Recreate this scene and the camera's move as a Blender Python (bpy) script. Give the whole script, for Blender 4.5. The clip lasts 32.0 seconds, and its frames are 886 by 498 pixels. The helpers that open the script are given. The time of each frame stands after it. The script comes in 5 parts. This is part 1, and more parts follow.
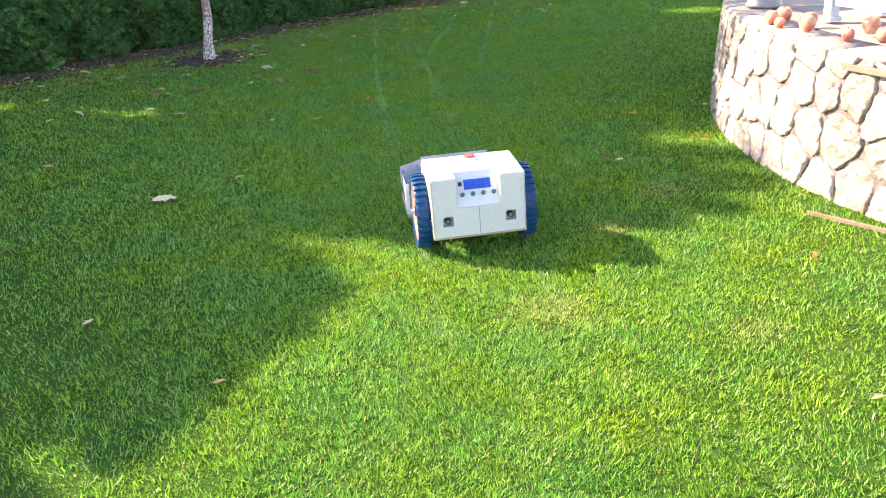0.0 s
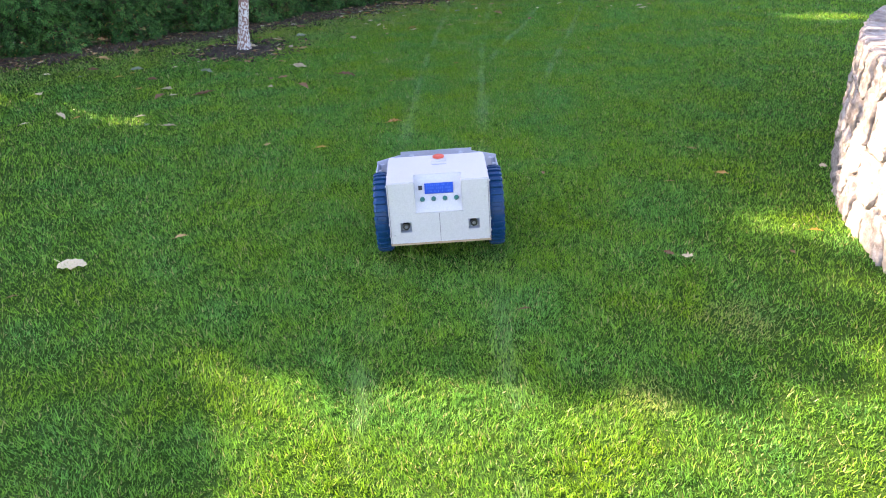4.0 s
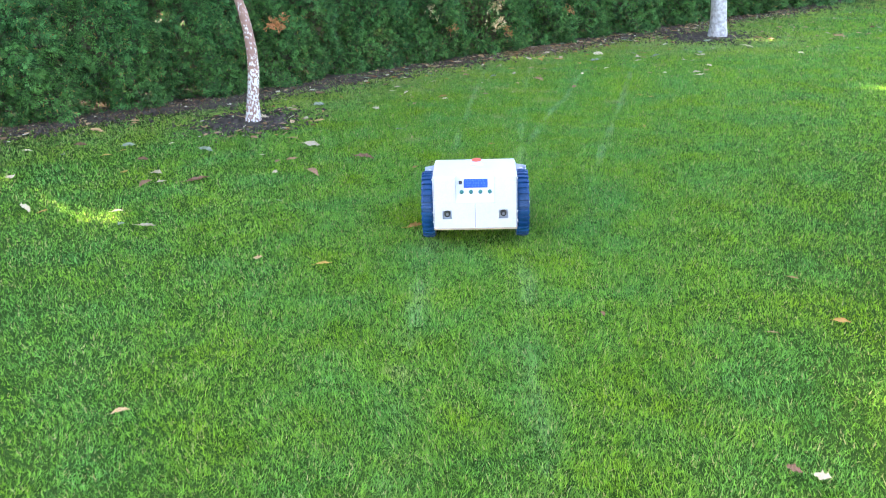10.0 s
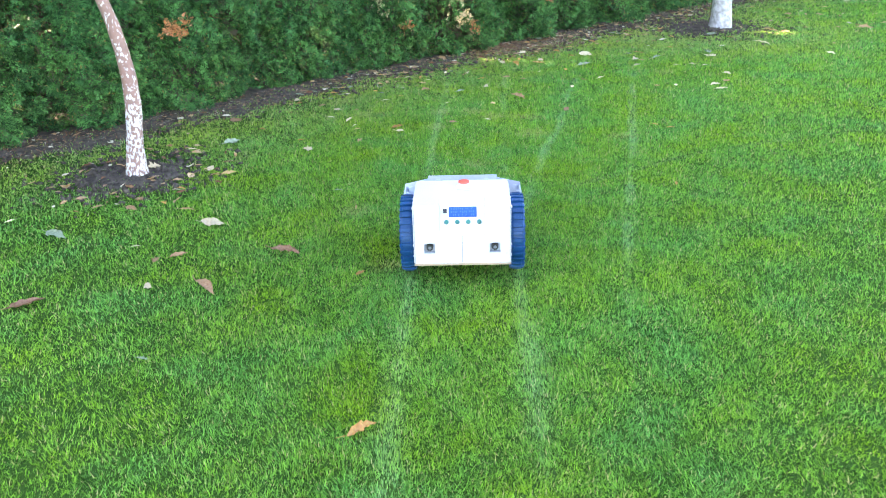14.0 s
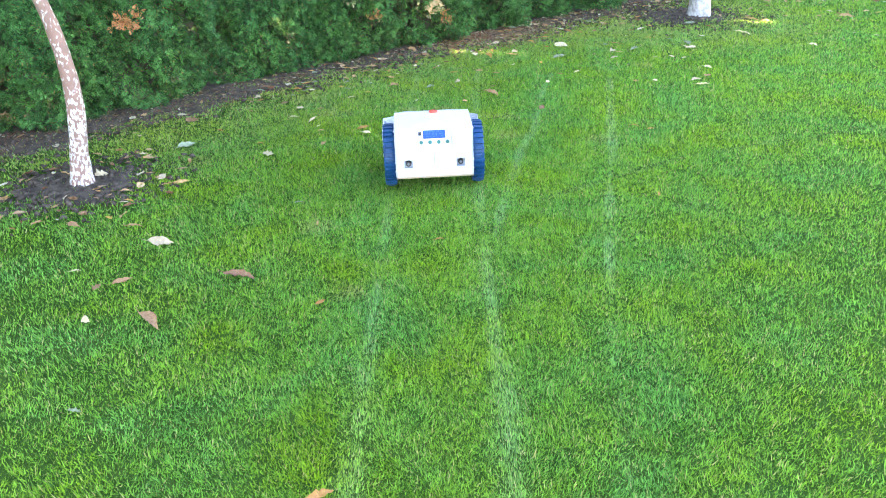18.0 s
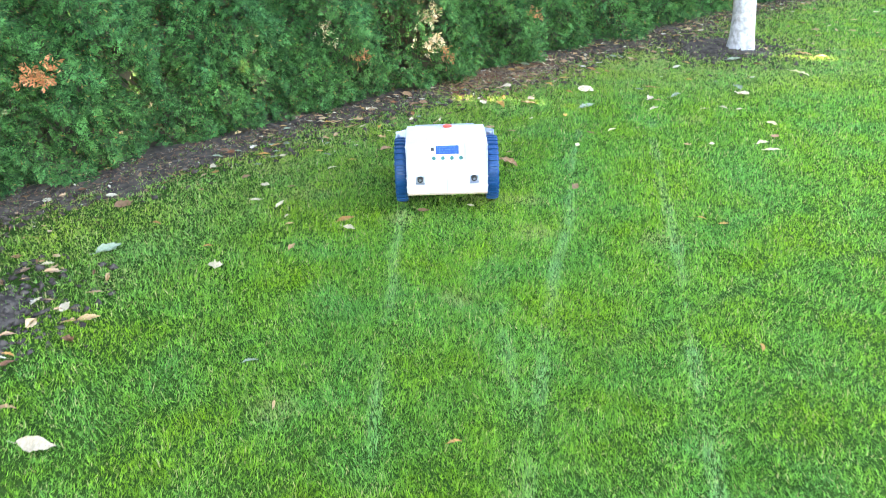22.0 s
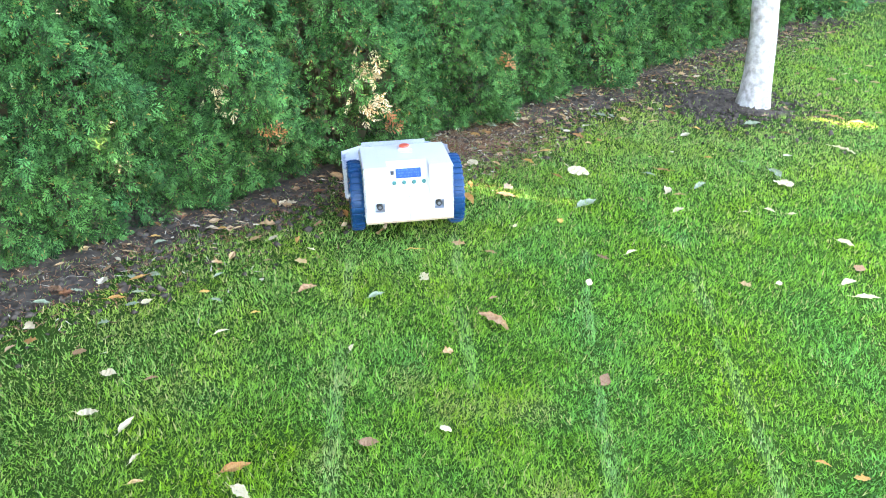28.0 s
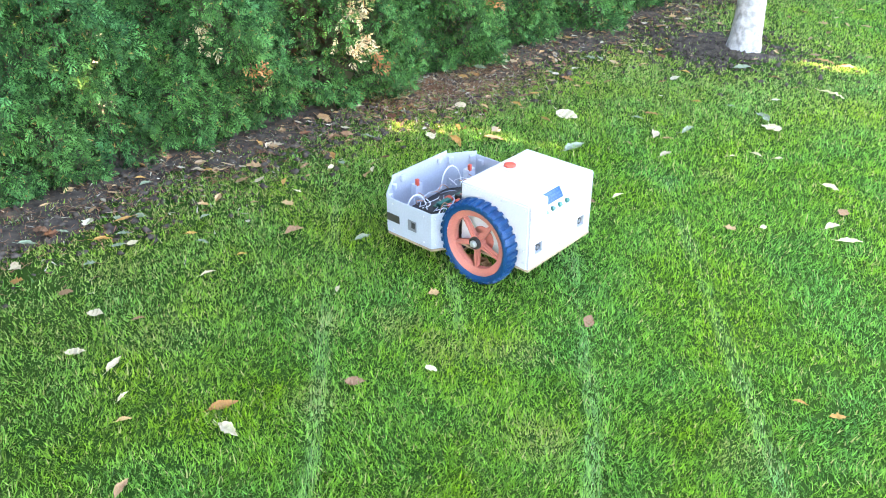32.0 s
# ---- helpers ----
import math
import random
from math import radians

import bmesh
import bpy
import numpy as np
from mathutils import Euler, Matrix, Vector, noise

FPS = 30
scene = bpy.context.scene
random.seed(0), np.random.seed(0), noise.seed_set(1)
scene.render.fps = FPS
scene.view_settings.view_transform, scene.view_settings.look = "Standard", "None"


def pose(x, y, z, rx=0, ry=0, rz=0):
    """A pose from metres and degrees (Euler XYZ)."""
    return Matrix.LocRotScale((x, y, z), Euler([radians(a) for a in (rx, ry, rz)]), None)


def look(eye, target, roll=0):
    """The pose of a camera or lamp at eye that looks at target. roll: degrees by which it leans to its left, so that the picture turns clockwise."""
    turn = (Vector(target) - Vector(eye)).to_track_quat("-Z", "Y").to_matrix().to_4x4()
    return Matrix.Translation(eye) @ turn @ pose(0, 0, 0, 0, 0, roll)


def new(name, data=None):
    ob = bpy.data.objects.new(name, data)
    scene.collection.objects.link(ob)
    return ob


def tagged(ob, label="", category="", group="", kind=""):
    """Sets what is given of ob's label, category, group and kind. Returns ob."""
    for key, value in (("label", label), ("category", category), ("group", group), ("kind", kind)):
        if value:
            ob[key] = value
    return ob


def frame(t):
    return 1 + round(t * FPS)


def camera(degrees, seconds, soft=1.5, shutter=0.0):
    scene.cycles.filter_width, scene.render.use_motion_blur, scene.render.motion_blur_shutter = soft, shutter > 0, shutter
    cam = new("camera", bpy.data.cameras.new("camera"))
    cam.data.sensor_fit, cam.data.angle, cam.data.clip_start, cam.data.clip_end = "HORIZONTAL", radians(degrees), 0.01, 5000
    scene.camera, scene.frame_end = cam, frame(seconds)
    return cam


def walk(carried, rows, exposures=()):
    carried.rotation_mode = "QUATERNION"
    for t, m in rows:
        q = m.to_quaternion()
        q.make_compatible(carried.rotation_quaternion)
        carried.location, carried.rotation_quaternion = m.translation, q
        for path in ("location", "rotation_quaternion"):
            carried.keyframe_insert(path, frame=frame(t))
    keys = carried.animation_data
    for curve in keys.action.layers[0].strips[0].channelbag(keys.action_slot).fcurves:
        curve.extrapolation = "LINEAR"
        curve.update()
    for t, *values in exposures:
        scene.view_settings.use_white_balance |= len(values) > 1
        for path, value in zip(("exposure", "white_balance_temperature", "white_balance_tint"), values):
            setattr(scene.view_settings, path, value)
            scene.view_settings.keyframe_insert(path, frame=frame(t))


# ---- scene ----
cam = camera(54.6, 32.0, soft=1.0, shutter=0.3)
PATH = [
    (0, (-0.029, -3.558, 1.486), (0.056, -1.71, 0.726), -3.6),
    (0.5, (0.051, -3.375, 1.465), (0.09, -1.53, 0.694), -3.4),
    (1, (0.05, -3.069, 1.491), (0.075, -1.227, 0.711), -3.3),
    (1.5, (0.122, -2.846, 1.489), (0.133, -1.01, 0.697), -3.3),
    (2, (0.315, -2.636, 1.491), (0.235, -0.806, 0.687), -3.0),
    (2.5, (0.413, -2.458, 1.483), (0.228, -0.637, 0.677), -3.3),
    (3, (0.427, -2.212, 1.502), (0.267, -0.393, 0.688), -3.0),
    (3.5, (0.475, -2.128, 1.512), (0.343, -0.31, 0.69), -2.6),
    (4, (0.505, -2.1, 1.507), (0.357, -0.277, 0.698), -2.0),
    (4.5, (0.51, -2.074, 1.497), (0.344, -0.248, 0.698), -2.0),
    (6.5, (0.536, -2.073, 1.502), (0.351, -0.244, 0.715), -2.1),
    (7, (0.526, -2.075, 1.526), (0.356, -0.232, 0.769), -1.7),
    (7.5, (0.466, -2.065, 1.528), (0.319, -0.205, 0.806), -1.5),
    (8, (0.391, -2.027, 1.524), (0.276, -0.156, 0.825), -1.4),
    (8.5, (0.422, -1.79, 1.493), (0.309, 0.079, 0.79), -1.6),
    (9, (0.508, -1.49, 1.517), (0.375, 0.377, 0.811), -2.2),
    (9.5, (0.494, -1.293, 1.521), (0.297, 0.568, 0.816), -2.1),
    (10, (0.431, -0.968, 1.538), (0.21, 0.887, 0.824), -1.8),
    (10.5, (0.434, -0.682, 1.551), (0.228, 1.169, 0.824), -1.8),
    (11, (0.497, -0.427, 1.564), (0.273, 1.418, 0.827), -1.9),
    (11.5, (0.489, -0.219, 1.564), (0.242, 1.617, 0.811), -2.3),
    (12, (0.35, 0.104, 1.598), (0.141, 1.942, 0.839), -2.2),
    (12.5, (0.271, 0.297, 1.608), (0.102, 2.143, 0.856), -2.4),
    (13, (0.257, 0.605, 1.601), (0.114, 2.446, 0.832), -2.0),
    (13.5, (0.278, 0.819, 1.63), (0.141, 2.657, 0.853), -1.7),
    (14, (0.195, 1.082, 1.63), (0.081, 2.913, 0.834), -1.7),
    (14.5, (0.079, 1.271, 1.654), (0.041, 3.104, 0.856), -1.6),
    (15, (0.115, 1.362, 1.665), (0.105, 3.185, 0.843), -1.0),
    (15.5, (0.194, 1.428, 1.674), (0.159, 3.239, 0.826), -0.9),
    (17.5, (0.203, 1.443, 1.682), (0.15, 3.25, 0.826), -1.2),
    (18, (0.21, 1.448, 1.691), (0.155, 3.26, 0.847), -1.3),
    (18.5, (0.228, 1.458, 1.691), (0.166, 3.278, 0.865), -1.3),
    (19, (0.321, 1.443, 1.707), (0.24, 3.27, 0.898), -1.5),
    (19.5, (0.367, 1.495, 1.701), (0.25, 3.323, 0.898), -2.0),
    (20, (0.269, 1.729, 1.689), (0.143, 3.552, 0.875), -1.7),
    (20.5, (0.101, 2.003, 1.721), (0.006, 3.828, 0.906), -1.1),
    (21, (0.097, 2.304, 1.695), (0.044, 4.123, 0.865), -0.8),
    (21.5, (0.154, 2.635, 1.731), (0.103, 4.449, 0.892), -1.1),
    (22, (0.095, 2.971, 1.71), (0.062, 4.785, 0.869), -1.0),
    (22.5, (-0.027, 3.311, 1.721), (0.112, 5.124, 0.887), 0.6),
    (23, (-0.034, 3.56, 1.711), (0.156, 5.362, 0.864), 1.0),
    (23.5, (0.043, 3.834, 1.731), (0.218, 5.639, 0.889), 0.6),
    (24, (0.06, 4.058, 1.729), (0.204, 5.865, 0.884), 0.2),
    (24.5, (-0.045, 4.381, 1.732), (0.135, 6.185, 0.888), 0.3),
    (25, (-0.032, 4.614, 1.724), (0.195, 6.407, 0.868), 0.7),
    (25.5, (0.072, 4.784, 1.735), (0.27, 6.586, 0.889), 0.8),
    (26, (0.038, 4.87, 1.737), (0.201, 6.679, 0.899), 0.6),
    (26.5, (-0.025, 4.918, 1.726), (0.132, 6.731, 0.897), 0.6),
    (28.5, (-0.045, 4.96, 1.722), (0.101, 6.747, 0.837), 2.2),
    (29, (-0.041, 4.956, 1.723), (0.104, 6.727, 0.805), 2.2),
    (29.5, (-0.038, 4.947, 1.717), (0.107, 6.705, 0.775), 2.1),
    (30, (-0.041, 4.946, 1.722), (0.11, 6.696, 0.766), 2.3),
    (30.5, (-0.04, 4.944, 1.72), (0.12, 6.69, 0.759), 2.5),
    (31, (-0.041, 4.944, 1.716), (0.125, 6.689, 0.751), 2.5),
    (31.5, (-0.038, 4.946, 1.718), (0.128, 6.687, 0.747), 2.5),
    (32, (-0.034, 4.947, 1.715), (0.138, 6.687, 0.744), 2.6),
]
EXPOSURES = [(0, 2.36, 7250, 26), (2, 2.46, 7200, 27), (4, 2.52, 7100, 29), (7, 2.6, 6950, 34), (8, 2.65, 6950, 38), (9, 2.88, 6950, 31), (9.6, 3.36, 7050, 25), (10, 3.46, 7150, 23), (13, 3.76, 7350, 19), (19, 4.03, 7550, 19), (26, 4.33, 7900, 19), (32, 4.27, 7850, 20)]
walk(cam, [(t, look(eye, target, roll)) for t, eye, target, roll in PATH], EXPOSURES)

# ---- sky and sun ----
SUN_WAY = Vector((-0.917, 0.4, 0.625)).normalized()      # towards the sun
SUN_UP = math.asin(SUN_WAY.z)
world = bpy.data.worlds.new("world")
scene.world = world
world.use_nodes = True
wn = world.node_tree.nodes
sky = wn.new("ShaderNodeTexSky")
sky.sky_type = "NISHITA"
sky.sun_disc = False
sky.sun_elevation = SUN_UP
sky.sun_rotation = math.atan2(SUN_WAY.x, SUN_WAY.y)
world.node_tree.links.new(sky.outputs[0], wn["Background"].inputs[0])
wn["Background"].inputs[1].default_value = 0.14
sun = new("sun", bpy.data.lights.new("sun", "SUN"))
sun.data.energy = 4.7
sun.data.angle = radians(0.55)
sun.data.color = (1.0, 0.85, 0.60)
sun.matrix_world = look(SUN_WAY * 30, (0, 0, 0))


# ---- materials ----
def material(name, colour, second=None, scale=8.0, fine=120.0, rough=0.7, metal=0.0, bump=0.0, bump_scale=None, vary=0.0, amount=0.5, spec=0.5, through_light=0.0):
    """Two-scale noise between two colours, fine grain, bump, and an optional shift from piece to piece."""
    m = bpy.data.materials.new(name)
    m.use_nodes = True
    nt = m.node_tree
    n, link = nt.nodes, nt.links.new
    bsdf = n["Principled BSDF"]
    second = second or tuple(c * 0.75 for c in colour)
    co = n.new("ShaderNodeTexCoord")
    big = n.new("ShaderNodeTexNoise")
    big.inputs["Scale"].default_value = scale
    big.inputs["Detail"].default_value = 5
    small = n.new("ShaderNodeTexNoise")
    small.inputs["Scale"].default_value = fine
    small.inputs["Detail"].default_value = 3
    link(co.outputs["Object"], big.inputs["Vector"])
    link(co.outputs["Object"], small.inputs["Vector"])
    ramp = n.new("ShaderNodeMapRange")
    ramp.inputs["From Min"].default_value = 0.5 - amount * 0.5
    ramp.inputs["From Max"].default_value = 0.5 + amount * 0.5
    link(big.outputs["Fac"], ramp.inputs["Value"])
    mix = n.new("ShaderNodeMix")
    mix.data_type = "RGBA"
    mix.inputs["A"].default_value = (*colour, 1)
    mix.inputs["B"].default_value = (*second, 1)
    link(ramp.outputs["Result"], mix.inputs["Factor"])
    grain = n.new("ShaderNodeHueSaturation")
    link(mix.outputs["Result"], grain.inputs["Color"])
    val = n.new("ShaderNodeMapRange")
    val.inputs["To Min"].default_value = 0.82
    val.inputs["To Max"].default_value = 1.18
    link(small.outputs["Fac"], val.inputs["Value"])
    out = val.outputs["Result"]
    if vary:
        info = n.new("ShaderNodeObjectInfo")
        piece = n.new("ShaderNodeMapRange")
        piece.inputs["To Min"].default_value = 1 - vary
        piece.inputs["To Max"].default_value = 1 + vary
        link(info.outputs["Random"], piece.inputs["Value"])
        times = n.new("ShaderNodeMath")
        times.operation = "MULTIPLY"
        link(out, times.inputs[0])
        link(piece.outputs["Result"], times.inputs[1])
        out = times.outputs[0]
        hue = n.new("ShaderNodeMapRange")
        hue.inputs["To Min"].default_value = 0.5 - vary * 0.03
        hue.inputs["To Max"].default_value = 0.5 + vary * 0.03
        link(info.outputs["Random"], hue.inputs["Value"])
        link(hue.outputs["Result"], grain.inputs["Hue"])
    link(out, grain.inputs["Value"])
    link(grain.outputs["Color"], bsdf.inputs["Base Color"])
    bsdf.inputs["Roughness"].default_value = rough
    bsdf.inputs["Metallic"].default_value = metal
    bsdf.inputs["Specular IOR Level"].default_value = spec
    if bump:
        b = n.new("ShaderNodeBump")
        b.inputs["Strength"].default_value = min(1.0, bump)
        b.inputs["Distance"].default_value = 0.006
        h = small
        if bump_scale:
            h = n.new("ShaderNodeTexNoise")
            h.inputs["Scale"].default_value = bump_scale
            h.inputs["Detail"].default_value = 6
            link(co.outputs["Object"], h.inputs["Vector"])
        link(h.outputs["Fac"], b.inputs["Height"])
        link(b.outputs["Normal"], bsdf.inputs["Normal"])
    if through_light:
        thin = n.new("ShaderNodeBsdfTranslucent")
        link(grain.outputs["Color"], thin.inputs["Color"])
        both = n.new("ShaderNodeMixShader")
        both.inputs[0].default_value = through_light
        link(bsdf.outputs[0], both.inputs[1])
        link(thin.outputs[0], both.inputs[2])
        link(both.outputs[0], n["Material Output"].inputs["Surface"])
    return m


def blades(name, cool, warm, dry, scale, through_light, rough=0.55, marks=(), dry_share=0.06, tone_key="", gloss=0.35):
    """Leaf blades: cool and warm patches over the ground, light and dark from blade to blade, a few dry ones."""
    m = bpy.data.materials.new(name)
    m.use_nodes = True
    n, link = m.node_tree.nodes, m.node_tree.links.new
    bsdf = n["Principled BSDF"]
    geo = n.new("ShaderNodeNewGeometry")
    co = n.new("ShaderNodeTexCoord")
    patch = n.new("ShaderNodeTexNoise")
    patch.inputs["Scale"].default_value = scale
    patch.inputs["Detail"].default_value = 7
    patch.inputs["Roughness"].default_value = 0.62
    link(co.outputs["Object"], patch.inputs["Vector"])
    hue = n.new("ShaderNodeMapRange")
    hue.inputs["From Min"].default_value = 0.36
    hue.inputs["From Max"].default_value = 0.66
    link(patch.outputs["Fac"], hue.inputs["Value"])
    mixes = []
    for low, high in zip(cool, warm):
        mix = n.new("ShaderNodeMix")
        mix.data_type = "RGBA"
        mix.inputs["A"].default_value = (*low, 1)
        mix.inputs["B"].default_value = (*high, 1)
        link(hue.outputs["Result"], mix.inputs["Factor"])
        mixes.append(mix)
    tone = n.new("ShaderNodeMix")
    tone.data_type = "RGBA"
    chance = geo.outputs["Random Per Island"]
    if tone_key:
        by_spray = n.new("ShaderNodeAttribute")
        by_spray.attribute_name = tone_key
        chance = by_spray.outputs["Fac"]
    link(chance, tone.inputs["Factor"])
    link(mixes[0].outputs["Result"], tone.inputs["A"])
    link(mixes[1].outputs["Result"], tone.inputs["B"])
    shuffle = n.new("ShaderNodeMath")
    shuffle.operation = "MULTIPLY"
    shuffle.inputs[1].default_value = 37.7
    part_of = n.new("ShaderNodeMath")
    part_of.operation = "FRACT"
    link(chance, shuffle.inputs[0])
    link(shuffle.outputs[0], part_of.inputs[0])
    few = n.new("ShaderNodeMath")
    few.operation = "LESS_THAN"
    few.inputs[1].default_value = dry_share
    link(part_of.outputs[0], few.inputs[0])
    straw = n.new("ShaderNodeMix")
    straw.data_type = "RGBA"
    straw.inputs["B"].default_value = (*dry, 1)
    link(few.outputs[0], straw.inputs["Factor"])
    link(tone.outputs["Result"], straw.inputs["A"])
    colour = straw.outputs["Result"]
    for key, tint, much in marks:
        marked = n.new("ShaderNodeAttribute")
        marked.attribute_name = key
        share = n.new("ShaderNodeMath")
        share.operation = "MULTIPLY"
        share.inputs[1].default_value = much
        link(marked.outputs["Fac"], share.inputs[0])
        blend = n.new("ShaderNodeMix")
        blend.data_type = "RGBA"
        blend.inputs["B"].default_value = (*tint, 1)
        link(share.outputs[0], blend.inputs["Factor"])
        link(colour, blend.inputs["A"])
        colour = blend.outputs["Result"]
    link(colour, bsdf.inputs["Base Color"])
    bsdf.inputs["Roughness"].default_value = rough
    bsdf.inputs["Specular IOR Level"].default_value = gloss
    thin = n.new("ShaderNodeBsdfTranslucent")
    link(colour, thin.inputs["Color"])
    both = n.new("ShaderNodeMixShader")
    both.inputs[0].default_value = through_light
    link(bsdf.outputs[0], both.inputs[1])
    link(thin.outputs[0], both.inputs[2])
    link(both.outputs[0], n["Material Output"].inputs["Surface"])
    return m


# the pressed tint puts the sky's sheen on flattened blades into their colour
GRASS = blades("grass", ((0.022, 0.106, 0.018), (0.200, 0.56, 0.100)), ((0.040, 0.116, 0.007), (0.340, 0.60, 0.026)), (0.50, 0.46, 0.18), 1.9, 0.38, 0.4, (("pressed", (0.36, 0.50, 0.28), 0.27), ("dried", (0.50, 0.45, 0.17), 0.72)), 0.05)
THUJA = blades("thuja", ((0.003, 0.022, 0.009), (0.082, 0.300, 0.108)), ((0.006, 0.024, 0.007), (0.122, 0.315, 0.074)), (0.26, 0.19, 0.06), 1.6, 0.06, 0.7, (), 0.02, "tone", 0.10)
THUJA_DRY = blades("dry_thuja", ((0.26, 0.09, 0.04), (0.62, 0.24, 0.10)), ((0.28, 0.10, 0.04), (0.66, 0.27, 0.11)), (0.5, 0.3, 0.15), 8, 0.2)
# pale tan that paints sunlight onto dry sprays in the hedge's gaps
THUJA_SUNLIT = blades("sunlit_dry_thuja", ((0.30, 0.20, 0.11), (0.66, 0.56, 0.40)), ((0.34, 0.24, 0.12), (0.70, 0.60, 0.36)), (0.5, 0.3, 0.15), 8, 0.25)
LITTER = blades("leaf_litter", ((0.14, 0.065, 0.04), (0.60, 0.43, 0.27)), ((0.22, 0.08, 0.03), (0.62, 0.34, 0.13)), (0.62, 0.54, 0.40), 9, 0.15, 0.65, (), 0.15)
# dead twigs, with the shade inside the hedge darkened into their brown
SHADED_TWIGS = blades("shaded_dead_twigs", ((0.020, 0.014, 0.009), (0.060, 0.045, 0.026)), ((0.018, 0.018, 0.008), (0.050, 0.055, 0.020)), (0.09, 0.05, 0.025), 5, 0.05)
LEAFAGE = blades("crown_leaf", ((0.03, 0.07, 0.015), (0.08, 0.14, 0.03)), ((0.04, 0.08, 0.015), (0.10, 0.15, 0.03)), (0.2, 0.16, 0.04), 2.0, 0.3)
TURF = material("turf", (0.020, 0.066, 0.011), (0.046, 0.090, 0.016), 6, 90, 1.0, bump=1.0, bump_scale=180, spec=0.05)
SOIL = material("soil", (0.036, 0.029, 0.025), (0.135, 0.108, 0.086), 17, 130, 1.0, bump=1.0, bump_scale=60, spec=0.1)
NEEDLES = blades("brown_needles", ((0.07, 0.038, 0.024), (0.34, 0.21, 0.12)), ((0.12, 0.045, 0.022), (0.40, 0.17, 0.08)), (0.46, 0.40, 0.30), 2.5, 0.05, 0.85, (), 0.12)
BARK_WHITE = material("limewashed_bark", (0.56, 0.55, 0.545), (0.25, 0.235, 0.225), 21, 90, 0.9, bump=1.0, bump_scale=28, amount=0.36)
def birch_bark():
    """Reddish birch bark with peeling white, and limewash thinning out from the foot upwards."""
    m = material("limed_birch_bark", (0.30, 0.165, 0.135), (0.20, 0.12, 0.10), 16, 90, 0.8, bump=0.9, bump_scale=45)
    n, link = m.node_tree.nodes, m.node_tree.links.new
    bsdf = n["Principled BSDF"]
    old = bsdf.inputs["Base Color"].links[0].from_socket
    co = n.new("ShaderNodeTexCoord")
    flat = n.new("ShaderNodeMapping")
    flat.inputs["Scale"].default_value = (1, 1, 0.6)
    spots = n.new("ShaderNodeTexNoise")
    spots.inputs["Scale"].default_value = 62
    spots.inputs["Detail"].default_value = 5
    link(co.outputs["Object"], flat.inputs["Vector"])
    link(flat.outputs["Vector"], spots.inputs["Vector"])
    sep = n.new("ShaderNodeSeparateXYZ")
    link(co.outputs["Object"], sep.inputs[0])
    up = n.new("ShaderNodeMapRange")
    up.inputs["From Min"].default_value, up.inputs["From Max"].default_value = 0.40, 0.62
    up.inputs["To Min"].default_value, up.inputs["To Max"].default_value = 0.065, -0.05
    link(sep.outputs["Z"], up.inputs["Value"])
    add = n.new("ShaderNodeMath")
    link(spots.outputs["Fac"], add.inputs[0])
    link(up.outputs["Result"], add.inputs[1])
    edge = n.new("ShaderNodeMapRange")
    edge.inputs["From Min"].default_value, edge.inputs["From Max"].default_value = 0.53, 0.60
    link(add.outputs[0], edge.inputs["Value"])
    mix = n.new("ShaderNodeMix")
    mix.data_type = "RGBA"
    mix.inputs["B"].default_value = (0.58, 0.56, 0.54, 1)
    link(edge.outputs["Result"], mix.inputs["Factor"])
    link(old, mix.inputs["A"])
    link(mix.outputs["Result"], bsdf.inputs["Base Color"])
    return m


BARK_BIRCH = birch_bark()
BARK_BROWN = material("brown_bark", (0.16, 0.11, 0.08), (0.09, 0.065, 0.05), 12, 60, 0.9, bump=1.0, bump_scale=30)
STONE = material("field_stone", (0.36, 0.335, 0.315), (0.20, 0.17, 0.15), 26, 110, 0.95, bump=1.0, bump_scale=70, vary=0.28, amount=0.3)
MORTAR = material("mortar", (0.150, 0.136, 0.130), (0.075, 0.067, 0.064), 40, 80, 0.95, bump=1.0, bump_scale=50)
PAVING = material("terrace_paving", (0.30, 0.25, 0.22), (0.20, 0.17, 0.15), 6, 60, 0.9, bump=0.8)
WHITE = material("white_plastic", (0.56, 0.56, 0.565), (0.52, 0.52, 0.525), 5, 200, 0.42, bump=0.05)
TRAY = material("pale_grey_plastic", (0.42, 0.46, 0.53), (0.36, 0.40, 0.46), 6, 200, 0.4, bump=0.05)
PLY = material("plywood_edge", (0.42, 0.32, 0.20), (0.30, 0.22, 0.14), 20, 150, 0.7)
GREY = material("grey_plastic", (0.19, 0.20, 0.22), (0.15, 0.155, 0.17), 20, 200, 0.4)
TYRE = material("blue_rubber", (0.0004, 0.056, 0.165), (0.0004, 0.036, 0.105), 12, 150, 0.38, bump=0.2, spec=0.3)
RIM = material("salmon_plastic", (0.56, 0.185, 0.145), (0.48, 0.15, 0.115), 10, 180, 0.45)
STEEL = material("steel", (0.62, 0.62, 0.63), (0.5, 0.5, 0.5), 20, 200, 0.4, metal=0.55)
BLACK = material("black_plastic", (0.018, 0.018, 0.020), (0.03, 0.03, 0.03), 20, 200, 0.4)
RED = material("red_plastic", (0.64, 0.095, 0.055), (0.54, 0.07, 0.04), 20, 200, 0.4)
GREEN_CAP = material("green_plastic", (0.006, 0.15, 0.12), (0.006, 0.11, 0.09), 20, 200, 0.35)
COPPER = material("copper_wire", (0.55, 0.26, 0.16), (0.4, 0.2, 0.12), 30, 200, 0.4)
WIRE_WHITE = material("white_wire", (0.75, 0.76, 0.78), (0.66, 0.67, 0.7), 30, 200, 0.4)
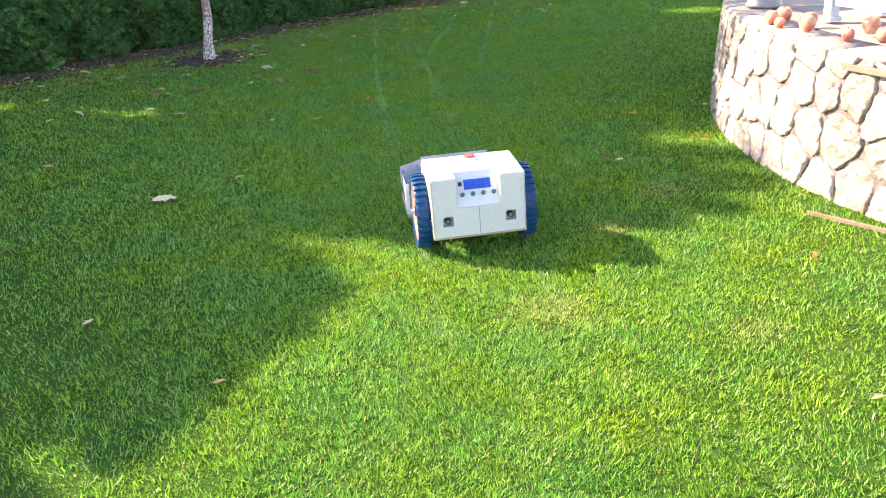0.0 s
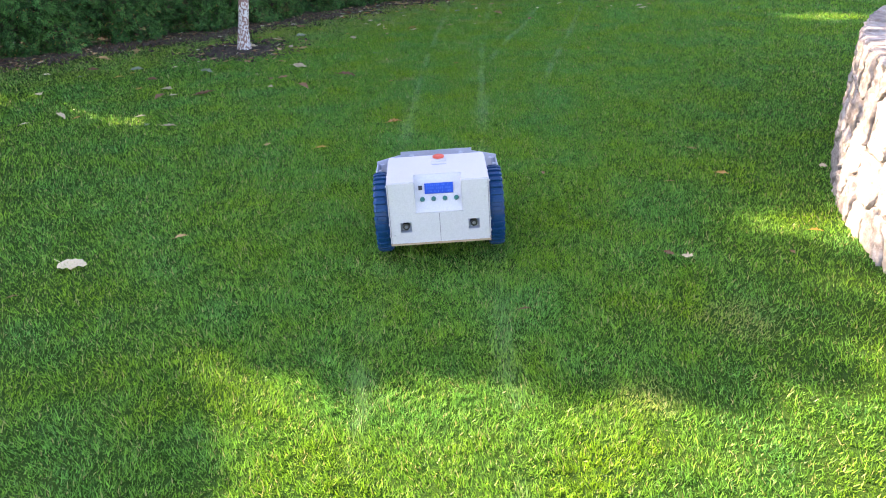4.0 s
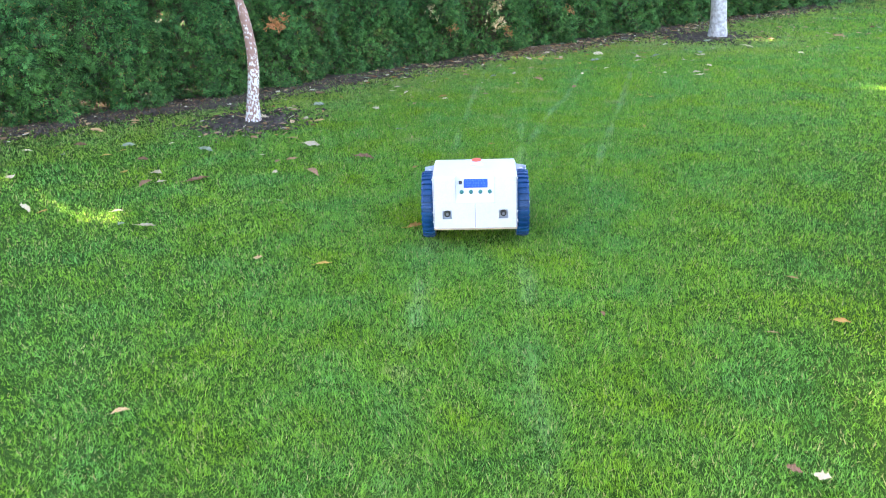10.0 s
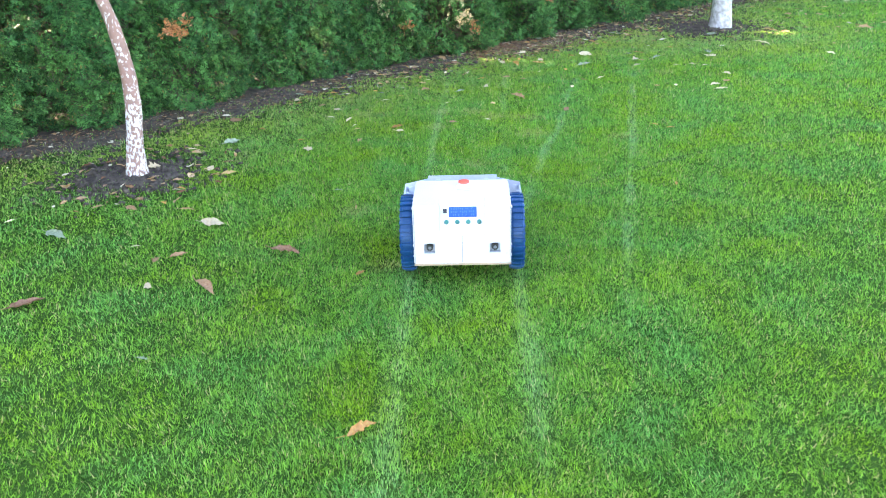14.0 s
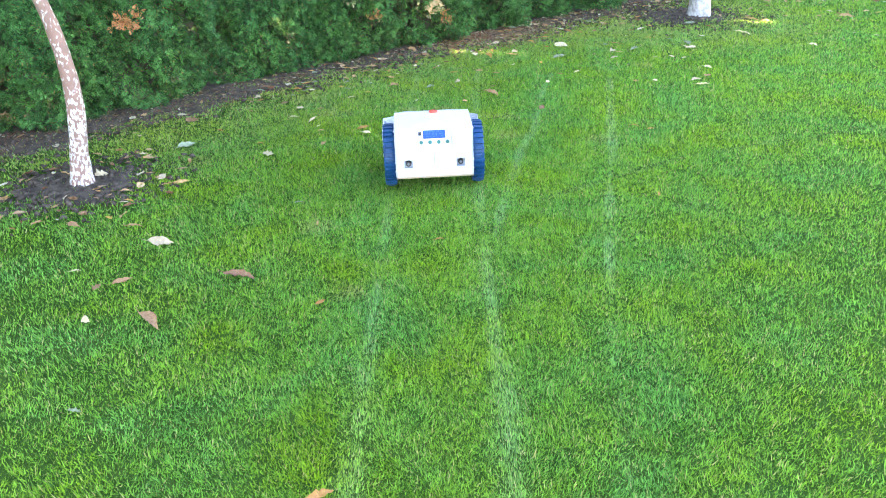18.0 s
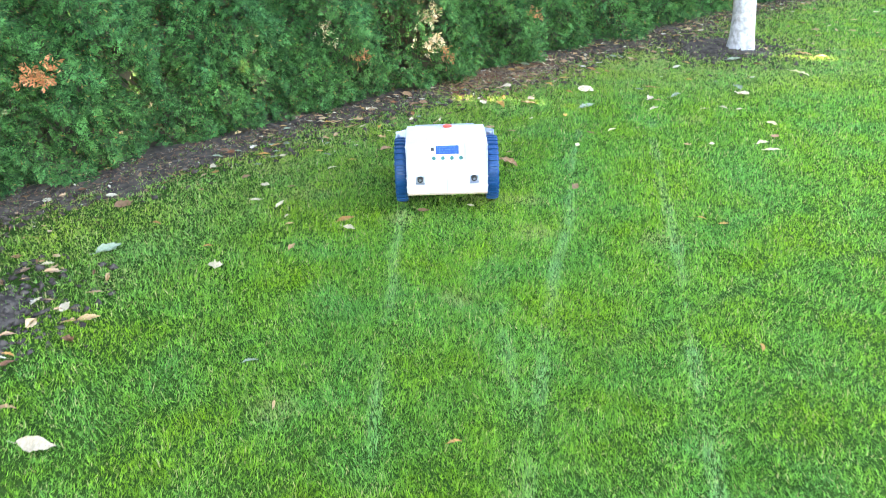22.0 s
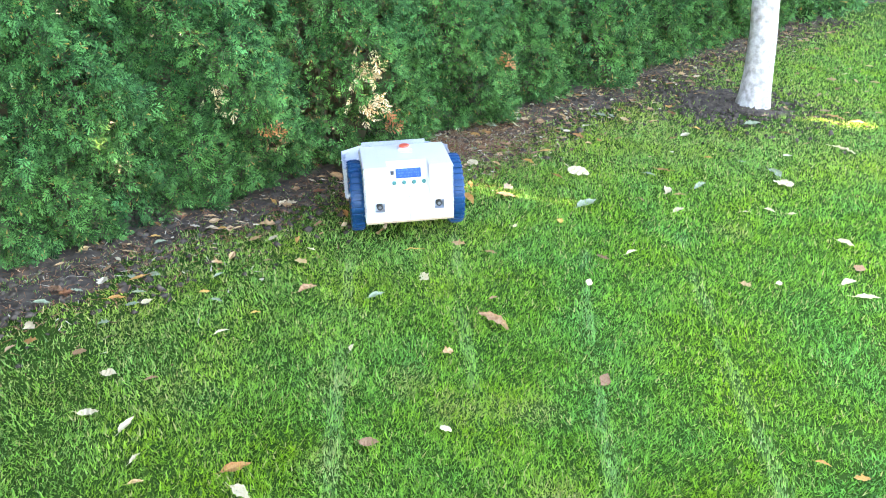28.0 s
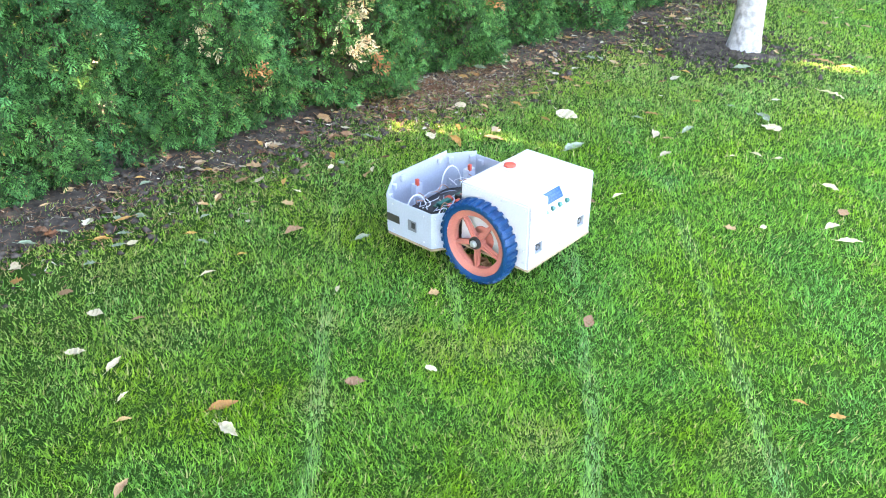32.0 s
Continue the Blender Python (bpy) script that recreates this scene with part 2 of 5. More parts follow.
BOARD = material("circuit_board", (0.02, 0.16, 0.09), (0.015, 0.10, 0.07), 60, 300, 0.4)
SCREEN = material("display_glass", (0.010, 0.085, 0.48), (0.008, 0.065, 0.38), 30, 300, 0.4, spec=0.25)
PIXEL = material("display_characters", (0.018, 0.115, 0.54), (0.012, 0.09, 0.44), 30, 300, 0.3)
DARK_TAPE = material("dark_tape", (0.05, 0.05, 0.035), (0.03, 0.03, 0.025), 20, 200, 0.6)
LEAF = material("dry_leaf", (0.52, 0.32, 0.17), (0.32, 0.15, 0.07), 18, 90, 0.65, bump=0.4, vary=0.45, through_light=0.2)
LEAF_PALE = material("pale_dry_leaf", (0.70, 0.59, 0.41), (0.56, 0.42, 0.25), 18, 90, 0.6, bump=0.4, vary=0.25, through_light=0.2)
LEAF_GOLD = material("golden_leaf", (0.62, 0.36, 0.10), (0.50, 0.20, 0.06), 18, 90, 0.6, bump=0.4, vary=0.3, through_light=0.25)
LEAF_GREEN = material("fallen_green_leaf", (0.26, 0.30, 0.21), (0.16, 0.21, 0.11), 18, 90, 0.5, bump=0.3)
APPLE = material("apple_skin", (0.38, 0.055, 0.045), (0.52, 0.34, 0.22), 13, 60, 0.35, amount=0.30, vary=0.25)
WOOD = material("weathered_wood", (0.23, 0.16, 0.125), (0.15, 0.10, 0.078), 10, 70, 0.8, bump=0.6)
BLUE_PAINT = material("pale_blue_paint", (0.42, 0.49, 0.56), (0.36, 0.42, 0.49), 5, 90, 0.5)
POT_TIN = material("tin_pot", (0.30, 0.29, 0.295), (0.22, 0.20, 0.19), 12, 60, 0.45, metal=0.6)
STRAW = material("straw", (0.48, 0.36, 0.20), (0.36, 0.25, 0.13), 30, 100, 0.8)


# ---- building helpers ----
def part(name, bm, mat, parent=None, label="", smooth=False):
    me = bpy.data.meshes.new(name)
    bm.to_mesh(me)
    bm.free()
    return finish(name, me, mat, parent, label, smooth)


def finish(name, me, mat, parent=None, label="", smooth=False):
    me.materials.append(mat)
    if smooth:
        me.polygons.foreach_set("use_smooth", [True] * len(me.polygons))
    ob = new(name, me)
    if parent:
        ob.parent = parent
    if label:
        tagged(ob, label)
    return ob


def soup(name, points, faces, mat, parent=None):
    """A mesh from arrays: points n x 3 and triangles m x 3."""
    me = bpy.data.meshes.new(name)
    me.vertices.add(len(points))
    me.vertices.foreach_set("co", np.asarray(points, np.float32).ravel())
    me.loops.add(faces.size)
    me.loops.foreach_set("vertex_index", np.asarray(faces, np.int32).ravel())
    me.polygons.add(len(faces))
    me.polygons.foreach_set("loop_start", np.arange(0, faces.size, 3, dtype=np.int32))
    me.update(calc_edges=True)
    return finish(name, me, mat, parent)


def base(name, x=0.0, y=0.0, z=0.0, turn=0.0):
    ob = new(name)
    ob.matrix_basis = pose(x, y, z, 0, 0, turn)
    ob.empty_display_size = 0.1
    return ob


def box(bm, cx, cy, cz, sx, sy, sz, bevel=0.0, turn=None):
    made = bmesh.ops.create_cube(bm, size=1.0)["verts"]
    m = Matrix.Translation((cx, cy, cz)) @ (turn or Matrix()) @ Matrix.Diagonal((sx, sy, sz, 1))
    bmesh.ops.transform(bm, matrix=m, verts=made)
    if bevel:
        edges = list({e for v in made for e in v.link_edges})
        bmesh.ops.bevel(bm, geom=edges, offset=bevel, segments=2, affect="EDGES", profile=0.5)
    return bm


def boxed(cx, cy, cz, sx, sy, sz, bevel=0.002, turn=None):
    return box(bmesh.new(), cx, cy, cz, sx, sy, sz, bevel, turn)


def rod(bm, a, b, r0, r1=None, n=10):
    a, b = Vector(a), Vector(b)
    made = bmesh.ops.create_cone(bm, cap_ends=True, segments=n, radius1=r0, radius2=r0 if r1 is None else r1, depth=(b - a).length)["verts"]
    m = Matrix.Translation((a + b) / 2) @ (b - a).to_track_quat("Z", "Y").to_matrix().to_4x4()
    bmesh.ops.transform(bm, matrix=m, verts=made)
    return bm


def plate(outline, axis, low, high, bevel=0.0):
    """An outline (pairs) pushed through along an axis: 0 x, 1 y, 2 z."""
    bm = bmesh.new()

    def at(p, d):
        return {0: (d, p[0], p[1]), 1: (p[0], d, p[1]), 2: (p[0], p[1], d)}[axis]

    f = bm.faces.new([bm.verts.new(at(p, low)) for p in outline])
    out = bmesh.ops.extrude_face_region(bm, geom=[f])["geom"]
    move = [0, 0, 0]
    move[axis] = high - low
    bmesh.ops.translate(bm, vec=move, verts=[v for v in out if isinstance(v, bmesh.types.BMVert)])
    bmesh.ops.recalc_face_normals(bm, faces=bm.faces[:])
    if bevel:
        bmesh.ops.bevel(bm, geom=bm.edges[:], offset=bevel, segments=1, affect="EDGES")
    return bm


def tube(points, r, n=6):
    """A round bent wire through the points."""
    bm = bmesh.new()
    pts = [Vector(p) for p in points]
    rings = []
    for i, p in enumerate(pts):
        way = (pts[min(i + 1, len(pts) - 1)] - pts[max(i - 1, 0)]).normalized()
        side = way.orthogonal().normalized()
        up = way.cross(side)
        rings.append([bm.verts.new(p + r * (math.cos(k * math.tau / n) * side + math.sin(k * math.tau / n) * up)) for k in range(n)])
    for a, b in zip(rings, rings[1:]):
        best = min(range(n), key=lambda s: sum((a[k].co - b[(k + s) % n].co).length for k in range(n)))
        for k in range(n):
            bm.faces.new((a[k], a[(k + 1) % n], b[(k + 1 + best) % n], b[(k + best) % n]))
    return bm


def lathe(profile, n=32, axis="z"):
    """Pairs of radius and height, turned round the axis."""
    bm = bmesh.new()
    rings = []
    for r, h in profile:
        ring = []
        for k in range(n):
            c, s = math.cos(k * math.tau / n) * r, math.sin(k * math.tau / n) * r
            ring.append(bm.verts.new((c, s, h) if axis == "z" else (h, c, s)))
        rings.append(ring)
    for a, b in zip(rings, rings[1:]):
        for k in range(n):
            bm.faces.new((a[k], a[(k + 1) % n], b[(k + 1) % n], b[k]))
    bmesh.ops.recalc_face_normals(bm, faces=bm.faces[:])
    return bm


# ---- the robot's way: seconds, x, y, heading, lean, pitch ----
ROBOT = [
    (0, 0.291, 0.182, 4.1, -0.8, 0.8), (0.5, 0.272, 0.314, 5.0, -0.5, 1.0), (1, 0.254, 0.440, 6.1, -0.2, 1.2), (1.5, 0.253, 0.573, 5.0, 0.1, 1.3),
    (2, 0.255, 0.709, 1.4, -0.1, 1.4), (2.5, 0.250, 0.862, 0.5, -0.7, 1.4), (3, 0.242, 1.036, 0.2, -1.2, 1.4), (3.5, 0.234, 1.187, 2.7, -1.7, 1.3),
    (4, 0.218, 1.378, 5.2, -1.7, 1.1), (4.5, 0.212, 1.478, 4.8, -1.4, 1.1), (6.5, 0.157, 2.091, 4.8, -0.7, 0.0), (7, 0.150, 2.287, 5.1, -1.1, -0.0),
    (7.5, 0.146, 2.482, 5.1, -1.5, -0.1), (8, 0.146, 2.653, 5.2, -1.2, -0.1), (8.5, 0.131, 2.785, 5.0, -1.5, -0.1),
    (9, 0.132, 2.928, 3.9, -1.6, -0.1), (9.5, 0.117, 3.066, 4.8, -1.1, -0.1), (10, 0.103, 3.281, 4.0, -0.2, -0.2),
    (10.5, 0.094, 3.460, 3.4, 0.2, -0.3), (11, 0.092, 3.622, 3.5, -0.2, -0.2), (11.5, 0.102, 3.822, 3.6, -0.7, -0.3),
    (12, 0.094, 3.971, 2.5, -0.2, -0.2), (12.5, 0.081, 4.126, 1.3, -0.1, -0.1), (13, 0.078, 4.304, 0.4, -0.4, -0.1),
    (13.5, 0.074, 4.476, 0.7, -0.1, -0.1), (14, 0.063, 4.661, 1.6, -0.1, -0.2), (14.5, 0.058, 4.842, 1.6, -0.3, -0.3),
    (15, 0.053, 5.034, 2.9, -0.8, -0.3), (15.5, 0.054, 5.199, 3.8, -1.3, -0.3), (17.5, 0.038, 5.853, 4.2, -0.8, -0.1),
    (18, 0.033, 6.015, 3.9, -1.0, -0.0), (18.5, 0.046, 6.123, 3.8, -1.7, -0.0), (19, 0.053, 6.295, 1.8, -1.8, -0.0),
    (19.5, 0.048, 6.496, 2.5, -0.9, -0.1), (20, 0.035, 6.649, 2.7, -0.6, -0.2), (20.5, 0.032, 6.824, 3.0, -0.8, -0.3),
    (21, 0.046, 6.998, 3.4, -1.2, -0.3), (21.5, 0.045, 7.174, 2.6, -0.8, -0.3), (22, 0.044, 7.348, 1.5, -0.6, -0.4),
    (22.5, 0.049, 7.490, 0.6, -0.8, -0.4), (23, 0.048, 7.713, -0.7, -0.5, -0.4), (23.5, 0.055, 7.880, 0.2, -0.2, -0.3),
    (24, 0.051, 8.039, 0.2, -0.1, -0.3), (24.5, 0.050, 8.192, -0.8, 0.0, -0.3), (25, 0.059, 8.371, -1.3, -0.2, -0.3),
    (25.5, 0.058, 8.575, 0.4, -1.9, -0.3), (26, 0.087, 8.775, 0.8, -3.0, -0.4), (26.5, 0.088, 8.885, 3.7, -2.7, -0.4),
    (28.5, 0.087, 8.893, 6.2, -2.9, -0.5), (29, 0.084, 8.799, 14.5, -2.1, -0.5), (29.5, 0.099, 8.750, 18.4, -2.0, -0.5),
    (30, 0.138, 8.602, 24.2, -2.5, -0.3), (30.5, 0.230, 8.441, 26.4, -2.3, -0.4), (31, 0.336, 8.241, 35.4, -2.8, -0.5),
    (31.5, 0.471, 8.064, 38.1, -0.9, -0.6), (32, 0.563, 7.980, 44.1, -2.3, -1.2),
]


# ---- ground, soil and lawn ----
GROUND_Z = -0.022
WALL_MID, WALL_R = (5.92, 1.10), 3.90
SPOTS = [(0.12, 9.45, 0.10), (0.35, 9.42, 0.14), (0.60, 9.36, 0.16), (0.85, 9.25, 0.12), (3.20, 10.74, 0.20), (3.45, 10.68, 0.18), (3.68, 7.27, 0.10), (3.98, 7.36, 0.08), (0.90, 8.09, 0.09),
         (0.74, 7.33, 0.06), (0.88, 7.30, 0.06), (-3.35, 4.23, 0.30), (-3.05, 4.16, 0.24), (-2.50, 3.72, 0.24), (-2.28, 3.70, 0.18), (1.72, 1.62, 0.07), (1.90, 1.56, 0.09)]


def hedge_foot(x):
    return x + 10.0


SOIL_WIDTH = ((-8, -6, -2.2, -1, 0, 0.45, 0.9, 1.3, 2.0, 2.8, 3.5, 4.5, 5.5, 7, 12), (0.16, 0.20, 0.34, 0.52, 0.45, 0.37, 0.28, 0.26, 0.26, 0.12, 0.30, 0.36, 0.32, 0.25, 0.2))


def soil_share(x, y):
    """How bare the ground is: along the hedge's foot and round the two trees."""
    d = (hedge_foot(x) - y) / math.sqrt(2)
    w = np.interp((x + 2 + y - 8) * 0.7071, *SOIL_WIDTH) + 0.22 * noise.noise((x * 2, y * 2, 0.0)) + 0.20 * noise.noise((x * 5, y * 5, 3.0)) + 0.10 * noise.noise((x * 14, y * 14, 3.0))
    strip = (w - d) / 0.18
    ring = max((0.36 - math.hypot(x + 2.02, y - 6.06)) / 0.12, (0.42 - math.hypot(x - 2.65, y - 11.25)) / 0.15)
    ring += 1.6 * noise.noise((x * 5, y * 5, 7.0)) + 0.9 * noise.noise((x * 13, y * 13, 7.0)) - 0.2
    return max(0.0, min(1.0, max(strip, ring)))


def build_ground():
    bm = bmesh.new()
    bmesh.ops.create_grid(bm, x_segments=60, y_segments=60, size=150)
    bmesh.ops.translate(bm, vec=(0, 40, GROUND_Z - 0.004), verts=bm.verts[:])
    tagged(part("ground", bm, TURF), "short green lawn over dark earth", "ground", kind="structure")
    # bare soil along the hedge
    step, rows = 0.06, 62
    pts, index, tris = [], {}, []
    for i in range(385):
        for j in range(rows):
            u, v = -9.0 + i * step, -0.9 + j * step * 0.75
            x = u * 0.7071 + v * 0.7071 - 2.0
            y = u * 0.7071 - v * 0.7071 + 8.0
            s = soil_share(x, y)
            z = GROUND_Z - 0.010 + 0.018 * min(1, s * 2) + 0.014 * s * noise.noise((x * 9, y * 9, 0)) + 0.008 * s * noise.noise((x * 23, y * 23, 0))
            index[i, j] = len(pts)
            pts.append((x, y, z))
            if i and j:
                a, b, c, d = index[i - 1, j - 1], index[i, j - 1], index[i, j], index[i - 1, j]
                tris += [(a, c, b), (a, d, c)]
    ob = soup("soil_strip", np.array(pts), np.array(tris), SOIL)
    ob.data.polygons.foreach_set("use_smooth", [True] * len(tris))
    tagged(ob, "dark bare soil along the foot of the hedge", "soil", kind="structure")


# wheel tracks of earlier rounds, as lines over the lawn
OLD_TRACKS = [[(0.70, 3.5), (0.75, 4.24), (0.95, 5.58), (1.14, 6.71), (1.44, 8.75)], [(0.3, 5.0), (0.55, 6.55), (0.66, 6.95), (0.81, 8.01), (0.93, 8.6)],
              [(3.3, 7.1), (2.28, 6.73), (1.42, 6.35), (0.96, 5.99), (0.6, 5.74)]]
DRY_PATCHES = [(-0.08, 1.80, 0.07), (-0.55, 5.42, 0.12), (-0.75, 7.45, 0.16), (0.5, -0.6, 0.22), (1.2, -0.9, 0.16), (0.95, 0.2, 0.14), (0.1, 6.2, 0.10), (0.2, 7.35, 0.12), (-1.0, 7.9, 0.2), (1.35, 0.7, 0.2),
               (0.39, 7.34, 0.10), (0.48, 6.88, 0.13), (-0.20, 7.51, 0.12), (0.06, 7.53, 0.12), (-0.20, 7.09, 0.12), (1.73, 8.81, 0.12), (1.07, 6.79, 0.12), (0.49, 7.32, 0.10), (-0.30, 4.69, 0.10), (-1.47, 6.39, 0.09), (-1.44, 6.45, 0.12)]


def track_lines():
    """Lines over the lawn, how flat the grass lies and how far to each side."""
    lines = [(line, 0.75, 0.046) for line in OLD_TRACKS]
    for side in (-1, 1):
        own = [(x + side * 0.2405 * math.cos(radians(a)), y + side * 0.2405 * math.sin(radians(a))) for t, x, y, a, lean, nod in ROBOT if t <= 26]
        lines.append(([(own[0][0] + 0.03, own[0][1] - 0.9)] + own[::2], 0.6, 0.046))
        # a wider pale band along the first metres, its sheen tinted in
        lines.append(([p for p in own if p[1] < 4.2][::2], 0.5, 0.085))
    return lines


def pressed(x, y):
    """How far the grass is rolled flat, and the way it lies."""
    best, lie = np.zeros(len(x)), np.zeros(len(x))
    for line, much, wide in track_lines():
        for (ax, ay), (bx, by) in zip(line, line[1:]):
            dx, dy = bx - ax, by - ay
            ln = dx * dx + dy * dy
            t = np.clip(((x - ax) * dx + (y - ay) * dy) / ln, 0, 1)
            d = np.hypot(x - ax - t * dx, y - ay - t * dy)
            p = np.clip((wide - d) / wide, 0, 1) * much * np.clip(0.62 + 0.4 * np.sin(x * 9 + y * 4.1 + 2 * np.sin(y * 2.3)) + 0.25 * np.sin(x * 31) * np.sin(y * 27), 0, 1)
            better = p > best
            best = np.where(better, p, best)
            lie = np.where(better, math.atan2(dy, dx), lie)
    return best, lie


def build_clods():
    """Crumbs of earth and small stones lying on the bare soil."""
    rng = np.random.default_rng(77)
    n = 22000
    u, d = rng.uniform(-6.5, 10, n), np.abs(rng.normal(0.2, 0.2, n))
    x, y = u * 0.7071 - 2 + d * 0.7071, u * 0.7071 + 8 - d * 0.7071
    k = n // 6
    a, r = rng.uniform(0, math.tau, k), np.abs(rng.normal(0, 0.25, k))
    x[:k], y[:k] = -2.02 + r * np.cos(a), 6.06 + r * np.sin(a)
    a, r = rng.uniform(0, math.tau, k), np.abs(rng.normal(0, 0.42, k))
    x[k:2 * k], y[k:2 * k] = 2.55 + r * np.cos(a), 11.15 + r * np.sin(a)
    s = 0.004 + 0.022 * rng.uniform(0, 1, n) ** 3.2
    unit = np.array([(1, 0, 0), (-1, 0, 0), (0, 1, 0), (0, -1, 0), (0, 0, 0.7), (0, 0, -0.7)], float)
    pts = unit[None] * s[:, None, None] * rng.uniform(0.6, 1.4, (n, 6, 3)) + rng.normal(0, 1, (n, 6, 3)) * (s * 0.2)[:, None, None]
    pts += np.stack([x, y, np.full(n, GROUND_Z + 0.004)], 1)[:, None]
    tri = np.array([(0, 2, 4), (2, 1, 4), (1, 3, 4), (3, 0, 4), (2, 0, 5), (1, 2, 5), (3, 1, 5), (0, 3, 5)])
    ob = soup("soil_crumbs", pts.reshape(-1, 3), (np.arange(n)[:, None, None] * 6 + tri).reshape(-1, 3), SOIL)
    tagged(ob, "dark crumbs of earth on the bare soil", "soil", kind="stuff")
    n = 26000
    u, d = rng.uniform(-6, 9.5, n), np.abs(rng.normal(0.16, 0.26, n))
    heap = rng.uniform(0, 1, n) < 0.35
    u = np.where(heap, rng.normal(3.3, 0.35, n), u)
    x, y, a = u * 0.7071 - 2 + d * 0.7071, u * 0.7071 + 8 - d * 0.7071, rng.uniform(0, math.tau, n)
    ln, z = rng.uniform(0.008, 0.03, n), GROUND_Z + rng.uniform(0.004, 0.02, n)
    go = np.stack([np.cos(a) * ln, np.sin(a) * ln, rng.normal(0, 0.004, n)], 1)
    side = np.stack([-np.sin(a), np.cos(a), 0 * a], 1) * rng.uniform(0.0012, 0.0042, n)[:, None]
    mid = np.stack([x, y, z], 1)
    pts = np.stack([mid - go - side, mid - go + side, mid + go], 1).reshape(-1, 3)
    ob = soup("needle_litter", pts, np.arange(n * 3).reshape(-1, 3), NEEDLES)
    tagged(ob, "reddish brown fallen thuja needles and twigs", "litter", kind="stuff")


def grass_blades(x, y, height, width, rng):
    n = len(x)
    flat, lie = pressed(x, y)
    dried = np.zeros(n)
    for px, py, r in DRY_PATCHES:
        d = np.hypot(x - px, y - py) * (1 + 0.3 * np.sin(x * 40) * np.sin(y * 37))
        dried = np.maximum(dried, np.clip((r - d) / r * 1.5, 0, 1) * rng.uniform(0, 1, n))
    d = (x + 10.0 - y) / 1.4142 - np.interp((x + 2 + y - 8) * 0.7071, *SOIL_WIDTH)
    dried = np.maximum(dried, np.clip(0.95 - d / 1.5, 0, 0.9) * rng.uniform(0, 1, n) ** 1.3)
    dried = np.maximum(dried, np.clip(1.3 - np.hypot(x - 2.4, y - 11.0) / 1.5, 0, 0.85) * rng.uniform(0, 1, n))
    # tufts combed one way, with hollows between
    tuft = np.sin(x * 23.3 + 3 * np.sin(y * 11.1) + 2 * np.sin(x * 3.1)) * np.sin(y * 25.7 + 3 * np.sin(x * 9.3) + 2 * np.sin(y * 2.7))
    knots = np.sin(x * 61.3 + 3 * np.sin(y * 21.1) + 2 * np.sin(x * 7)) * np.sin(y * 57.7 + 3 * np.sin(x * 19.3) + 2 * np.sin(y * 8))
    comb = 2.2 * np.sin(x * 5.1 + 2 * np.sin(y * 3.3)) + 2.2 * np.cos(y * 5.9 + 2 * np.sin(x * 4.1)) + 1.2 * np.sin(x * 17 + y * 13)
    h = height * rng.uniform(0.45, 1.3, n) * (1 + 0.16 * tuft + 0.36 * knots) * (1 - 0.3 * flat) * (1 - 0.35 * dried)
    w = width * rng.uniform(0.7, 1.3, n)
    turn = rng.uniform(0, math.tau, n)
    lean = rng.uniform(0.25, 1.4, n) * (1 - flat) + 1.2 * flat
    away = np.where(flat > 0.25, lie + rng.normal(0, 0.4, n), comb + rng.normal(0, 1.5, n))
    side = np.stack([np.cos(turn), np.sin(turn), np.zeros(n)], 1) * (w / 2)[:, None]
    root = np.stack([x, y, np.full(n, GROUND_Z - 0.006)], 1)
    over = np.stack([np.cos(away) * np.sin(lean), np.sin(away) * np.sin(lean), np.cos(lean)], 1)
    tip = root + (over + [0, 0, 0.25]) * (h * 0.9)[:, None]
    pts = np.stack([root - side, root + side, tip], 1).reshape(-1, 3)
    return pts, np.arange(n * 3).reshape(-1, 3), np.repeat(flat, 3), np.repeat(dried, 3)


